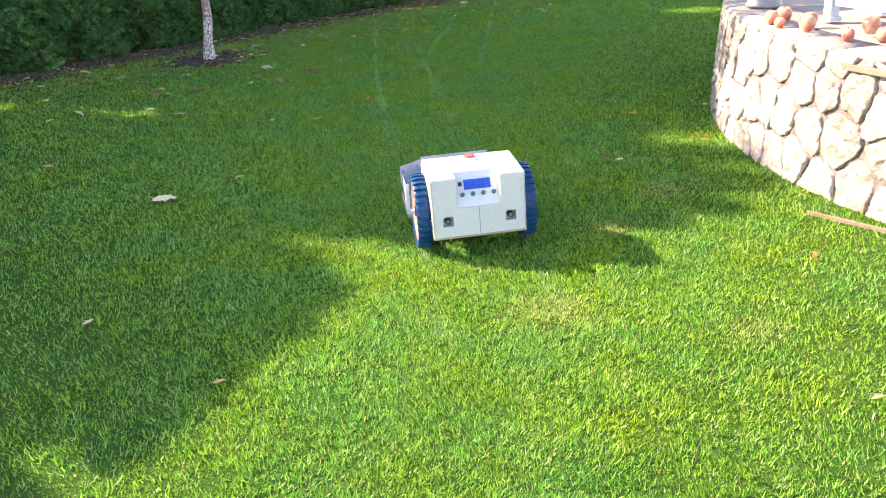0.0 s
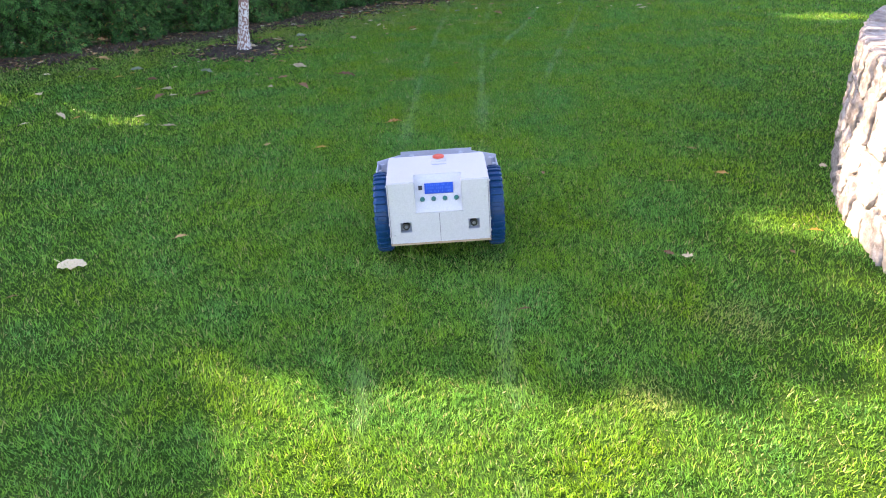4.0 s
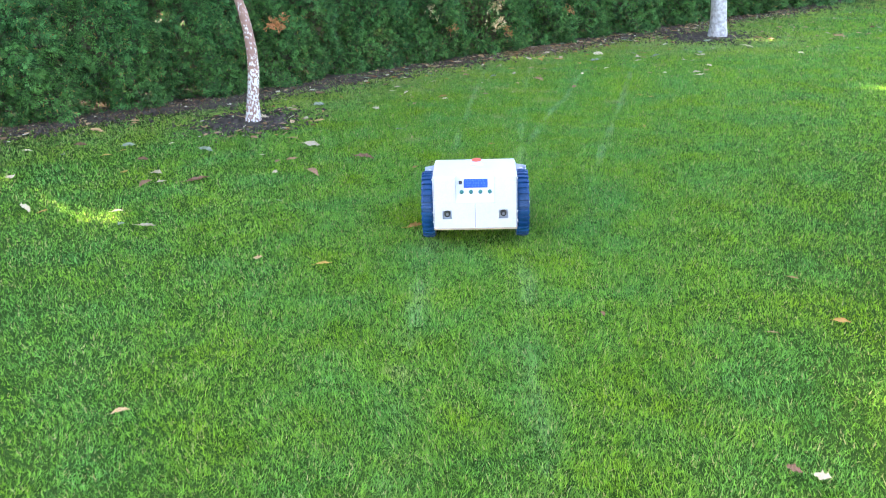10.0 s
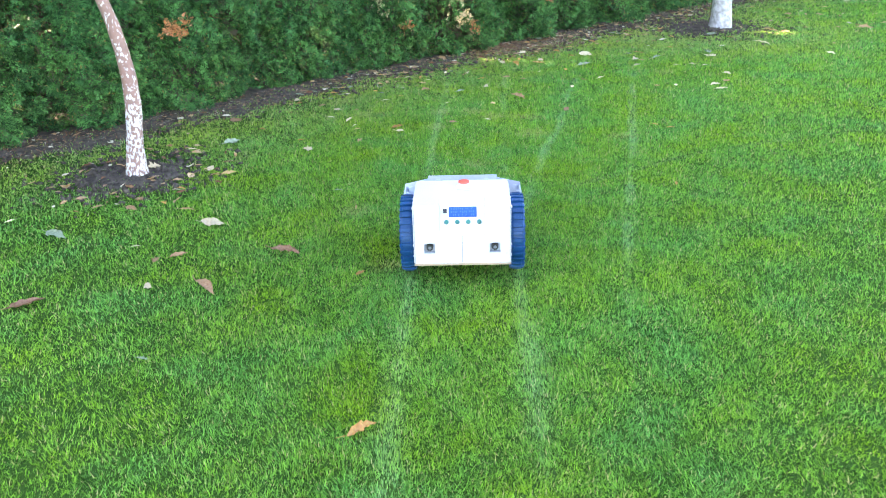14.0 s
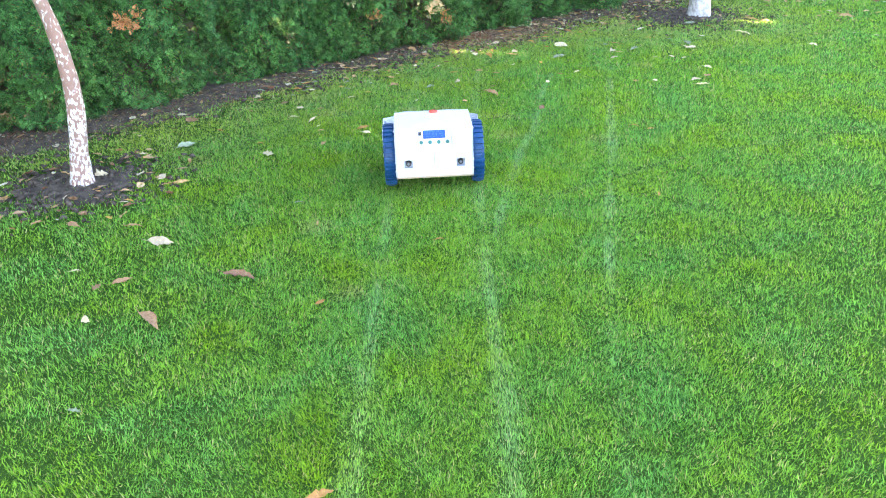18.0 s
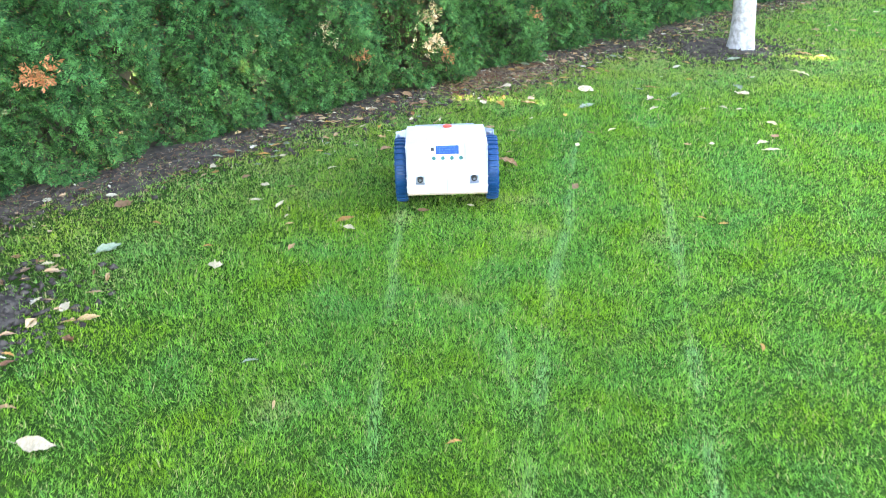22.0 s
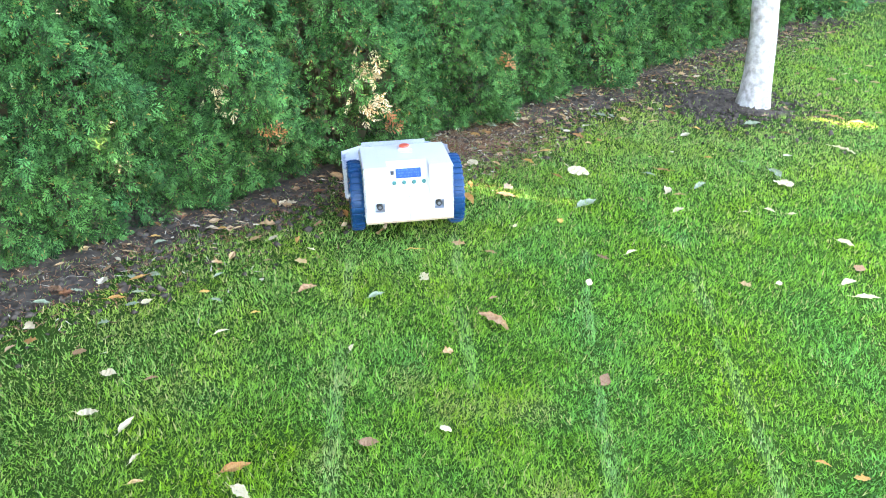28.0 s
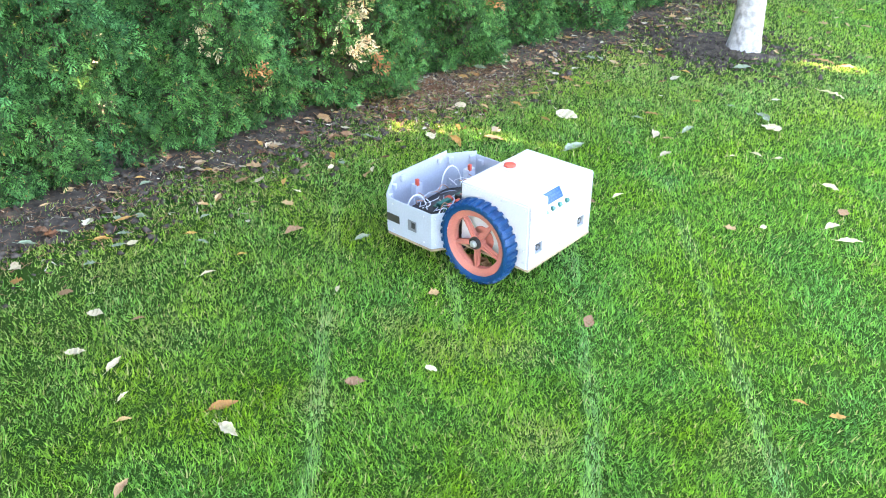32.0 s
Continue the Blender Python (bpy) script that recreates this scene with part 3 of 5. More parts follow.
def build_lawn():
    """Blades thick along the robot's way and thinner, but broader, with the distance from it."""
    rng = np.random.default_rng(11)
    n = 2450000
    # scattered round points of the way, mostly ahead
    on = rng.uniform(-4.6, 6.3, n)
    way = math.pi / 2 + rng.normal(0, 0.55, n)
    far = 0.35 + 13.0 * rng.uniform(0, 1, n) ** 1.7
    x, y = 0.2 + rng.normal(0, 0.6, n) + far * np.cos(way), on + far * np.sin(way)
    d = (x + 10.0 - y) / 1.4142
    out = np.hypot(x - WALL_MID[0], y - WALL_MID[1]) - WALL_R
    ok = (d > 0.05) & (out > -0.02) & (x < 11)
    x, y, d = x[ok], y[ok], d[ok]
    r = rng.uniform(0, 1, len(x))
    w = np.interp((x + 2 + y - 8) * 0.7071, *SOIL_WIDTH)
    ragged = 0.5 * np.sin(x * 6.1 + 2 * np.sin(y * 4)) * np.sin(y * 7.3 + 1) + 0.3 * np.sin(x * 19 + y * 3) * np.sin(y * 17 - x * 4)
    ragged = ragged + 0.35 * np.sin(x * 41 + 3 * np.sin(y * 13)) * np.sin(y * 37)
    share = np.clip(0.42 + (d - w + 0.5 * ragged) / 0.85, 0.0, 1)
    away = np.minimum(np.hypot(x + 2.02, y - 6.06) / 0.52, np.hypot(x - 2.62, y - 11.1) / 0.80)
    share = share * np.clip(away * 1.5 - 0.62 + 0.6 * ragged, 0.0, 1)
    share = np.maximum(share, 0.17 + 0.55 * np.clip(ragged * 2.0 - 0.02, 0, 1))
    knots = np.sin(x * 61.3 + 3 * np.sin(y * 21.1) + 2 * np.sin(x * 7)) * np.sin(y * 57.7 + 3 * np.sin(x * 19.3) + 2 * np.sin(y * 8))
    share = share * np.where(knots < -0.3, 0.72, 1.0)
    ok = r < share
    x, y = x[ok], y[ok]
    dist = np.hypot(x - 0.2, y - np.clip(y, -3.5, 5))
    # past the last metres blades stand for small tufts
    grown = np.clip(dist / 9, 0, 1)
    p, t, flat, dried = grass_blades(x, y, 0.0205 + 0.010 * grown, 0.0040 + 0.0080 * grown, rng)
    ob = soup("lawn_grass", p, t, GRASS)
    for key, c in (("pressed", flat), ("dried", dried)):
        ob.data.attributes.new(key, "FLOAT", "POINT").data.foreach_set("value", c.astype(np.float32))
    tagged(ob, "short mown green grass, wheel tracks tinted pale with sheen", "grass", kind="stuff")


# ---- hedge ----
FINGERS = ((0.0, 1.05, 0.46), (0.05, -1.05, 0.46), (0.26, 0.85, 0.44), (0.32, -0.85, 0.44), (0.52, 0.62, 0.36), (0.56, -0.62, 0.36), (0.36, 0.0, 0.66))


def spray_points(rng, n, centre, normal, size, slim=0.052):
    """Flat feathered fans that lie along the hedge's face: blunt fingers on both sides of one stalk, tips drooping."""
    side = np.stack([-normal[:, 1], normal[:, 0], np.zeros(n)], 1)
    a = rng.uniform(0, math.tau, n)
    way = side * np.cos(a)[:, None] * 0.75 + np.array([0, 0, 1.0]) * (np.sin(a) * 0.65 + 0.12)[:, None] + normal * rng.uniform(0.15, 0.95, n)[:, None]
    way /= np.linalg.norm(way, axis=1, keepdims=True)
    flat = np.cross(way, normal + rng.normal(0, 1, (n, 3)) * 0.45)
    flat /= np.linalg.norm(flat, axis=1, keepdims=True)
    s = size * rng.uniform(0.6, 1.35, n)
    pts = []
    for a, ang, ln in FINGERS:
        root = centre + way * (a * s)[:, None]
        turn = ang + rng.normal(0, 0.16, n)
        go = way * np.cos(turn)[:, None] + flat * np.sin(turn)[:, None]
        cross = flat * np.cos(turn)[:, None] - way * np.sin(turn)[:, None]
        tip = root + go * (ln * s)[:, None] + np.array([0, 0, -0.16 * ln]) * s[:, None]
        pts += [root, tip + cross * (slim * s)[:, None], tip - cross * (slim * s)[:, None]]
    pts = np.stack(pts, 1).reshape(-1, 3)
    return pts, np.arange(n * len(FINGERS) * 3).reshape(-1, 3)


def sun_gap(p, margin=0.0):
    """True for places on the sun's way to the small lit spots of the lawn."""
    hit = np.zeros(len(p), bool)
    way = np.array(SUN_WAY)
    for x, y, r in SPOTS:
        off = p - np.array([x, y, 0.0])
        along = off @ way
        d = np.linalg.norm(off - along[:, None] * way, axis=1)
        hit |= (d < r * 0.58 + margin) & (along > 0.3)
    return hit


HEDGE_TOP = 2.5


def shade_sprays(ob, rng):
    """One tone for each spray, a little other for each finger."""
    step = len(FINGERS) * 3
    n = len(ob.data.vertices) // step
    v = np.repeat(rng.uniform(0, 1, n) ** 1.8, step) * 0.88 + np.repeat(rng.uniform(0, 0.2, n * len(FINGERS)), 3)
    ob.data.attributes.new("tone", "FLOAT", "POINT").data.foreach_set("value", v.astype(np.float32))



# shrub, then height, way round the shrub, number of sprays and their colour
BROWNED_AND_LIT = {11: ((0.65, -1.20, 42, THUJA_DRY),), 13: ((0.38, -0.5, 18, THUJA_DRY), (0.60, -1.0, 14, THUJA_SUNLIT)),
           14: ((0.60, -1.12, 34, THUJA_SUNLIT), (0.40, -1.05, 30, THUJA_SUNLIT), (0.28, -0.8, 16, THUJA_DRY)), 15: ((0.45, -0.6, 16, THUJA_DRY),)}


def build_hedge():
    for i in range(27):
        u = -10.2 + i * 0.92
        rng = np.random.default_rng(100 + i)
        x, y = u * 0.7071 - 2.0 - 0.335, u * 0.7071 + 8.0 + 0.335
        x += rng.uniform(-0.07, 0.07)
        y += rng.uniform(-0.07, 0.07)
        thing = base("thuja_shrub", x, y, GROUND_Z)
        tagged(thing, "dense green thuja shrub clipped into the hedge", "hedge", "thuja hedge row")
        bm = bmesh.new()
        rod(bm, (0, 0, -0.02), (0.02, 0.01, HEDGE_TOP * 0.9), 0.05, 0.015, 8)
        part("trunk", bm, BARK_BROWN, thing)
        place = np.array([x, y, GROUND_Z])
        near = -4.5 < u < 8.5
        close = -1.8 < u < 5.4
        layers = [(15500 if close else 6400 if near else 1500, 0.0, 1.45, 0.044 if close else 0.064 if near else 0.12), (700, 1.4, HEDGE_TOP, 0.24)]
        pts, tri, off = [], [], 0
        for count, z0, z1, size in layers:
            a = rng.uniform(0, math.tau, count)
            a = np.where(rng.uniform(0, 1, count) < 0.8, -math.pi / 4 + rng.normal(0, 0.75, count), a)
            z = rng.uniform(z0, z1, count)
            bulge = 0.07 * np.sin(3 * a + z * 4.3 + i) + 0.05 * np.sin(7 * a + z * 9 + 2 * i) + 0.04 * np.sin(z * 17 + a * 11)
            lobe = 0.09 * np.sin(13 * a + 5 * np.sin(z * 5 + i)) * np.sin(z * 15 + 3 * np.sin(4 * a))
            r = (0.61 - 0.03 * np.abs(z - 0.6) + bulge + lobe) * rng.uniform(0.80, 1.0, count) ** 0.6
            r *= np.where(z < 0.07, 0.93, 1.0)
            normal = np.stack([np.cos(a), np.sin(a), np.zeros(count)], 1)
            centre = normal * r[:, None] + np.stack([0 * z, 0 * z, z], 1)
            ok = ~sun_gap(centre + place, size * 0.5) | (rng.uniform(0, 1, count) < 0.28)
            p, t = spray_points(rng, int(ok.sum()), centre[ok], normal[ok], size, 0.066 if size < 0.2 else 0.12)
            pts.append(p)
            tri.append(t + off)
            off += len(p)
        shade_sprays(soup("foliage", np.concatenate(pts), np.concatenate(tri), THUJA, thing), rng)
        # dense inner twigs, coloured dark to deepen the shade between the sprays
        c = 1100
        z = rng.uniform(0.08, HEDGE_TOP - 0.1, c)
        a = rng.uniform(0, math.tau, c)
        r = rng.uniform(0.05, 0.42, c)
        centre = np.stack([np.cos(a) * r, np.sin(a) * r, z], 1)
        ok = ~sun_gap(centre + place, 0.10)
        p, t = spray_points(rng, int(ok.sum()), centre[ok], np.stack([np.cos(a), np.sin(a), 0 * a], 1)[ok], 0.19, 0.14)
        soup("inner_growth", p, t, SHADED_TWIGS, thing)
        # browned sprays here and there, and pale ones that paint sun on dry twigs
        for zz, aa, nn, tint in BROWNED_AND_LIT.get(i, ()):
            a = aa + rng.normal(0, 0.075, nn)
            z = zz + rng.normal(0, 0.045, nn)
            normal = np.stack([np.cos(a), np.sin(a), 0 * a], 1)
            p, t = spray_points(rng, nn, normal * rng.uniform(0.58, 0.70, nn)[:, None] + np.stack([0 * z, 0 * z, z], 1), normal, 0.055, 0.08)
            soup("dry_and_lit_sprays", p, t, tint, thing)


# ---- trees ----
def crown_leaves(rng, n, centre, radii, size):
    d = rng.normal(0, 1, (n, 3))
    d /= np.linalg.norm(d, axis=1, keepdims=True)
    r = rng.uniform(0.25, 1.0, n) ** 0.5 * (1 + 0.25 * np.sin(d[:, 0] * 5 + d[:, 2] * 4))
    c = np.array(centre) + d * r[:, None] * np.array(radii)
    a = rng.normal(0, 1, (n, 3))
    a /= np.linalg.norm(a, axis=1, keepdims=True)
    b = np.cross(a, d)
    b /= np.linalg.norm(b, axis=1, keepdims=True)
    s = size * rng.uniform(0.6, 1.3, n)[:, None]
    pts = np.stack([c - a * s, c + b * s * 0.45, c + a * s, c - b * s * 0.45], 1).reshape(-1, 3)
    k = np.arange(n)[:, None] * 4
    return pts, np.concatenate([k + [0, 1, 2], k + [0, 2, 3]], 1).reshape(-1, 3)


def trunk_mesh(spine, radii, n=18, rough=0.06):
    bm = bmesh.new()
    rings = []
    fine = []
    for i in range(len(spine) - 1):
        for k in range(6):
            t = k / 6
            fine.append((Vector(spine[i]).lerp(Vector(spine[i + 1]), t), radii[i] * (1 - t) + radii[i + 1] * t))
    fine.append((Vector(spine[-1]), radii[-1]))
    for p, r in fine:
        rings.append([bm.verts.new(p + Vector((math.cos(a), math.sin(a), 0)) * r * (1 + rough * noise.noise((math.cos(a) * 2, math.sin(a) * 2, p.z * 6)))) for a in (k * math.tau / n for k in range(n))])
    for a, b in zip(rings, rings[1:]):
        for k in range(n):
            bm.faces.new((a[k], a[(k + 1) % n], b[(k + 1) % n], b[k]))
    bm.faces.new(rings[-1])
    return bm


def build_tree(x, y, spine, radii, split, low_mat, high_mat, crown, leaves, label, seed, leaf=0.09, lobes=()):
    rng = np.random.default_rng(seed)
    tree = base("tree", x, y, GROUND_Z)
    tagged(tree, label, "tree")
    part("trunk", trunk_mesh(spine[:split + 1], radii[:split + 1]), low_mat, tree, smooth=True)
    part("upper_trunk", trunk_mesh(spine[split:], radii[split:]), high_mat, tree, smooth=True)
    top = Vector(spine[-1])
    bm = bmesh.new()
    for k in range(7):
        a = k * 2.4
        end = Vector(crown[0]) + Vector((math.cos(a), math.sin(a), 0.25 * math.sin(k))) * crown[1][0] * 0.7
        rod(bm, top + Vector((0, 0, -0.15 * k * 0.5)), end, radii[-1] * 0.6, 0.012, 6)
    for mid, r in lobes:
        rod(bm, top, mid, radii[-1] * 0.45, 0.010, 6)
    part("limbs", bm, BARK_BROWN, tree)
    p, t = crown_leaves(rng, leaves, crown[0], crown[1], leaf)
    for mid, r in lobes:
        p2, t2 = crown_leaves(rng, int(2600 * r * r) + 200, mid, (r, r, r * 0.3), leaf)
        t = np.concatenate([t, t2 + len(p)])
        p = np.concatenate([p, p2])
    ok = ~sun_gap(p.reshape(-1, 4, 3).mean(1) + np.array([x, y, GROUND_Z]), leaf * 0.9)
    p = p.reshape(-1, 4, 3)[ok].reshape(-1, 3)
    t = t.reshape(-1, 2, 3)[:ok.sum()].reshape(-1, 3)
    soup("crown", p, t, LEAFAGE, tree)


# clumps of two added, unseen crowns: where they shade the lawn, and their radius
SHADE_FAR = [(-0.88, 0.98, 0.50), (-0.46, 0.86, 0.46), (-0.06, 0.64, 0.48), (0.34, 0.70, 0.46), (0.66, 0.62, 0.46), (1.02, 0.86, 0.42), (1.26, 1.22, 0.40), (1.25, 1.75, 0.45), (1.36, 0.80, 0.30), (1.50, 1.10, 0.26), (1.70, 1.32, 0.20), (1.15, 0.32, 0.17), (1.48, 0.42, 0.16), (1.80, 0.70, 0.17), (0.6, 1.4, 0.7), (-0.2, 1.5, 0.7), (-1.1, 1.7, 0.7)]
SHADE_NEAR = [(-0.62, -0.22, 0.40), (-0.78, -0.50, 0.42), (-1.02, -0.95, 0.42), (-1.20, 0.02, 0.42), (-1.55, -1.45, 0.46), (-1.4, -0.5, 0.55), (-1.95, -0.7, 0.8), (-1.9, 0.5, 0.7), (-2.3, -1.8, 0.7)]


def clumps(x, y, z, shades):
    """Places of a crown's clumps, about z high, from where the sun throws their shade."""
    out = []
    for k, (gx, gy, r) in enumerate(shades):
        h = z + 0.25 * math.sin(k * 2.1)
        out.append((Vector((gx + SUN_WAY.x / SUN_WAY.z * h - x, gy + SUN_WAY.y / SUN_WAY.z * h - y, h)), r * 0.82))
    return out


def build_trees():
    # both trees' unseen crowns are spread wide to dim the lawn and hedge
    build_tree(-2.005, 6.06, [(0, 0, -0.03), (0.003, 0, 0.06), (0.015, 0, 0.18), (0.035, 0, 0.32), (0.05, 0, 0.46), (0.052, 0, 0.60), (0.038, 0, 0.76), (0.01, 0, 0.92), (-0.03, 0, 1.06), (-0.07, 0, 1.2), (-0.2, 0, 1.9), (-0.2, 0, 2.6)],
               [0.080, 0.062, 0.053, 0.049, 0.047, 0.045, 0.042, 0.039, 0.036, 0.034, 0.03, 0.025], 4, BARK_BIRCH, BARK_BIRCH, ((-0.2, 0, 3.3), (2.3, 2.3, 1.1)), 7500,
               "slender leaning birch with a limewashed lower trunk", 1)
    build_tree(2.79, 11.16, [(0, 0, -0.03), (0, 0, 0.04), (0, 0, 0.12), (0, 0, 0.25), (-0.015, 0, 0.45), (-0.04, 0, 0.70), (-0.08, 0, 1.2), (-0.1, 0, 2.4), (-0.1, 0, 3.0)],
               [0.140, 0.128, 0.115, 0.106, 0.101, 0.098, 0.095, 0.08, 0.06], 6, BARK_WHITE, BARK_BROWN, ((-0.1, 0, 4.1), (2.6, 2.6, 1.4)), 6500,
               "stout tree with a white limewashed trunk", 2)
    # unseen trees, added only to shade the lawn
    build_tree(-7.88, 5.2, [(0, 0, -0.03), (0, 0, 0.5), (0.05, 0, 2.0), (0, 0, 4.0)], [0.16, 0.13, 0.11, 0.08], 1, BARK_BROWN, BARK_BROWN,
               ((0.1, 0.45, 5.4), (1.3, 1.1, 0.5)), 7500, "unseen tree added behind the hedge to shade the lawn", 3, lobes=clumps(-7.88, 5.2, 5.0, SHADE_FAR))
    build_tree(-6.05, 1.75, [(0, 0, -0.03), (0, 0, 0.5), (0.05, 0, 1.6), (0, 0, 2.4)], [0.12, 0.10, 0.08, 0.06], 1, BARK_BROWN, BARK_BROWN,
               ((-0.3, 0.1, 3.2), (0.7, 0.8, 0.34)), 3500, "unseen tree added beside the hedge to shade the lawn", 4, lobes=clumps(-6.05, 1.75, 3.2, SHADE_NEAR))
    # a screen of added trees out of view keeps the far lawn shaded
    for k in range(11):
        u = -12.5 + 2.5 * k
        build_tree(u * 0.7071 - 2.0 - 6.4, u * 0.7071 + 8.0 + 6.4, [(0, 0, -0.03), (0, 0, 1.0), (0.05, 0, 4.0), (0, 0, 7.6)], [0.22, 0.18, 0.15, 0.09], 1, BARK_BROWN, BARK_BROWN,
                   ((0, 0, (8.5, 8.6)[k] if k < 2 else 9.4 + 0.15 * math.sin(k * 2.3)), (1.75, 1.75, 1.85)), 2600, "tall unseen tree added behind the hedge as a sun screen", 10 + k, 0.22)


# ---- stone wall and terrace ----
WALL_TOP = 0.69


def wall_point(along, z, out=0.0):
    """A place on the wall's leaning outer face: metres along its foot from y = 1.1 towards the far end, height, and how far proud."""
    a = math.pi - along / WALL_R
    r = WALL_R - 0.05 * z / WALL_TOP + out
    return Vector((WALL_MID[0] + r * math.cos(a), WALL_MID[1] + r * math.sin(a), z))


def clip_cell(cell, mid, other):
    """The part of a polygon nearer to mid than to other."""
    n = (other[0] - mid[0], other[1] - mid[1])
    c = ((mid[0] + other[0]) / 2, (mid[1] + other[1]) / 2)
    side = [n[0] * (p[0] - c[0]) + n[1] * (p[1] - c[1]) for p in cell]
    out = []
    for i, p in enumerate(cell):
        q, a, b = cell[(i + 1) % len(cell)], side[i], side[(i + 1) % len(cell)]
        if a <= 0:
            out.append(p)
        if a * b < 0:
            t = a / (a - b)
            out.append((p[0] + t * (q[0] - p[0]), p[1] + t * (q[1] - p[1])))
    return out


def build_wall():
    n = 96
    bm = bmesh.new()
    rows = []
    for z, back in ((GROUND_Z - 0.05, 0.002), (WALL_TOP - 0.015, 0.051)):
        rows.append([bm.verts.new((WALL_MID[0] + (WALL_R - back) * math.cos(a), WALL_MID[1] + (WALL_R - back) * math.sin(a), z)) for a in (k * math.tau / n for k in range(n))])
    for k in range(n):
        bm.faces.new((rows[0][k], rows[0][(k + 1) % n], rows[1][(k + 1) % n], rows[1][k]))
    bm.faces.new(rows[1])
    wall = part("stone_wall", bm, MORTAR)
    tagged(wall, "round low retaining wall of pale rubble stones in mortar", "wall", kind="structure")
    rng = random.Random(4)
    low, high = GROUND_Z - 0.03, WALL_TOP
    seeds = []
    while len(seeds) < 92:
        p = (rng.uniform(-3.3, 2.4), low + (high - low) * rng.uniform(0.06, 0.95))
        reach = rng.uniform(0.13, 0.23)
        if all(math.hypot((p[0] - q[0]) * 0.80, p[1] - q[1]) > reach for q in seeds) or rng.random() < 0.002:
            seeds.append(p)
    for mid in seeds:
        cell = [(mid[0] - 0.5, low), (mid[0] + 0.5, low), (mid[0] + 0.5, high), (mid[0] - 0.5, high)]
        for other in seeds:
            if other != mid and abs(other[0] - mid[0]) < 1.0:
                cell = clip_cell(cell, mid, other)
        if len(cell) < 3:
            continue
        c = (sum(p[0] for p in cell) / len(cell), sum(p[1] for p in cell) / len(cell))
        ring = []
        for i, p in enumerate(cell):
            q = cell[(i + 1) % len(cell)]
            for t in (0.0, 0.17, 0.34, 0.5, 0.67, 0.84):
                ring.append((p[0] + t * (q[0] - p[0]), p[1] + t * (q[1] - p[1])))
        # round the corners, then shrink for the joint
        for _ in range(1):
            ring = [tuple((ring[i - 1][k] + 2 * ring[i][k] + ring[(i + 1) % len(ring)][k]) / 4 for k in (0, 1)) for i in range(len(ring))]
        bm = bmesh.new()
        proud = rng.uniform(0.004, 0.014)
        size = max(math.hypot(p[0] - c[0], p[1] - c[1]) for p in ring)
        gap = 1 - rng.uniform(0.010, 0.019) / max(size, 0.03)
        loops = []
        for shrink, out in ((gap, -0.03), (gap * 0.99, 0.65), (gap * 0.94, 0.95), (gap * 0.8, 1.0), (gap * 0.63, 1.0), (gap * 0.45, 1.0), (gap * 0.22, 1.0)):
            loop = []
            for p in ring:
                jag = shrink * (1 + 0.10 * noise.noise((p[0] * 26, p[1] * 26, 9.0)))
                v = (c[0] + (p[0] - c[0]) * jag, c[1] + (p[1] - c[1]) * jag)
                o = (out * proud if out > 0 else out) + (0.016 * noise.noise((v[0] * 11, v[1] * 11, 1.0)) + 0.014 * noise.noise((v[0] * 34, v[1] * 34, 5.0)) + 0.009 * noise.noise((v[0] * 80, v[1] * 80, 2.0)) if out > 0 else 0)
                loop.append(bm.verts.new(wall_point(v[0], v[1], o)))
            loops.append(loop)
        for a, b in zip(loops, loops[1:]):
            for k in range(len(a)):
                bm.faces.new((a[k], a[(k + 1) % len(a)], b[(k + 1) % len(a)], b[k]))
        top = bm.verts.new(wall_point(c[0], c[1], proud + 0.008 * noise.noise((c[0] * 14, c[1] * 14, 1.0))))
        for k in range(len(ring)):
            bm.faces.new((loops[-1][k], loops[-1][(k + 1) % len(ring)], top))
        bmesh.ops.recalc_face_normals(bm, faces=bm.faces[:])
        part("stone", bm, STONE, wall, smooth=True)
    # coping stones on the rim
    s = -3.2
    while s < 2.3:
        w = rng.uniform(0.22, 0.42)
        bm = bmesh.new()
        pts = []
        for t in (0.0, 0.5, 1.0):
            q = wall_point(s + 0.008 + (w - 0.016) * t, WALL_TOP, 0)
            inn = (Vector((WALL_MID[0], WALL_MID[1], WALL_TOP)) - q).normalized()
            pts.append((q + inn * rng.uniform(-0.012, 0.012), q + inn * rng.uniform(0.2, 0.27)))
        ring = [p[0] for p in pts] + [p[1] for p in reversed(pts)]
        f = bm.faces.new([bm.verts.new((p.x, p.y, WALL_TOP - 0.025)) for p in ring])
        out = bmesh.ops.extrude_face_region(bm, geom=[f])["geom"]
        for v in out:
            if isinstance(v, bmesh.types.BMVert):
                v.co.z += 0.028 + rng.uniform(0, 0.008)
        bmesh.ops.recalc_face_normals(bm, faces=bm.faces[:])
        bmesh.ops.bevel(bm, geom=bm.edges[:], offset=0.008, segments=2, affect="EDGES")
        part("coping_stone", bm, STONE, wall, smooth=True)
        s += w
    bm = bmesh.new()
    bmesh.ops.create_circle(bm, cap_ends=True, segments=64, radius=WALL_R - 0.32)
    bmesh.ops.translate(bm, vec=(WALL_MID[0], WALL_MID[1], WALL_TOP - 0.008), verts=bm.verts[:])
    tagged(part("terrace", bm, PAVING), "brownish terrace surface behind the stone wall", "terrace", kind="structure")
    return wall


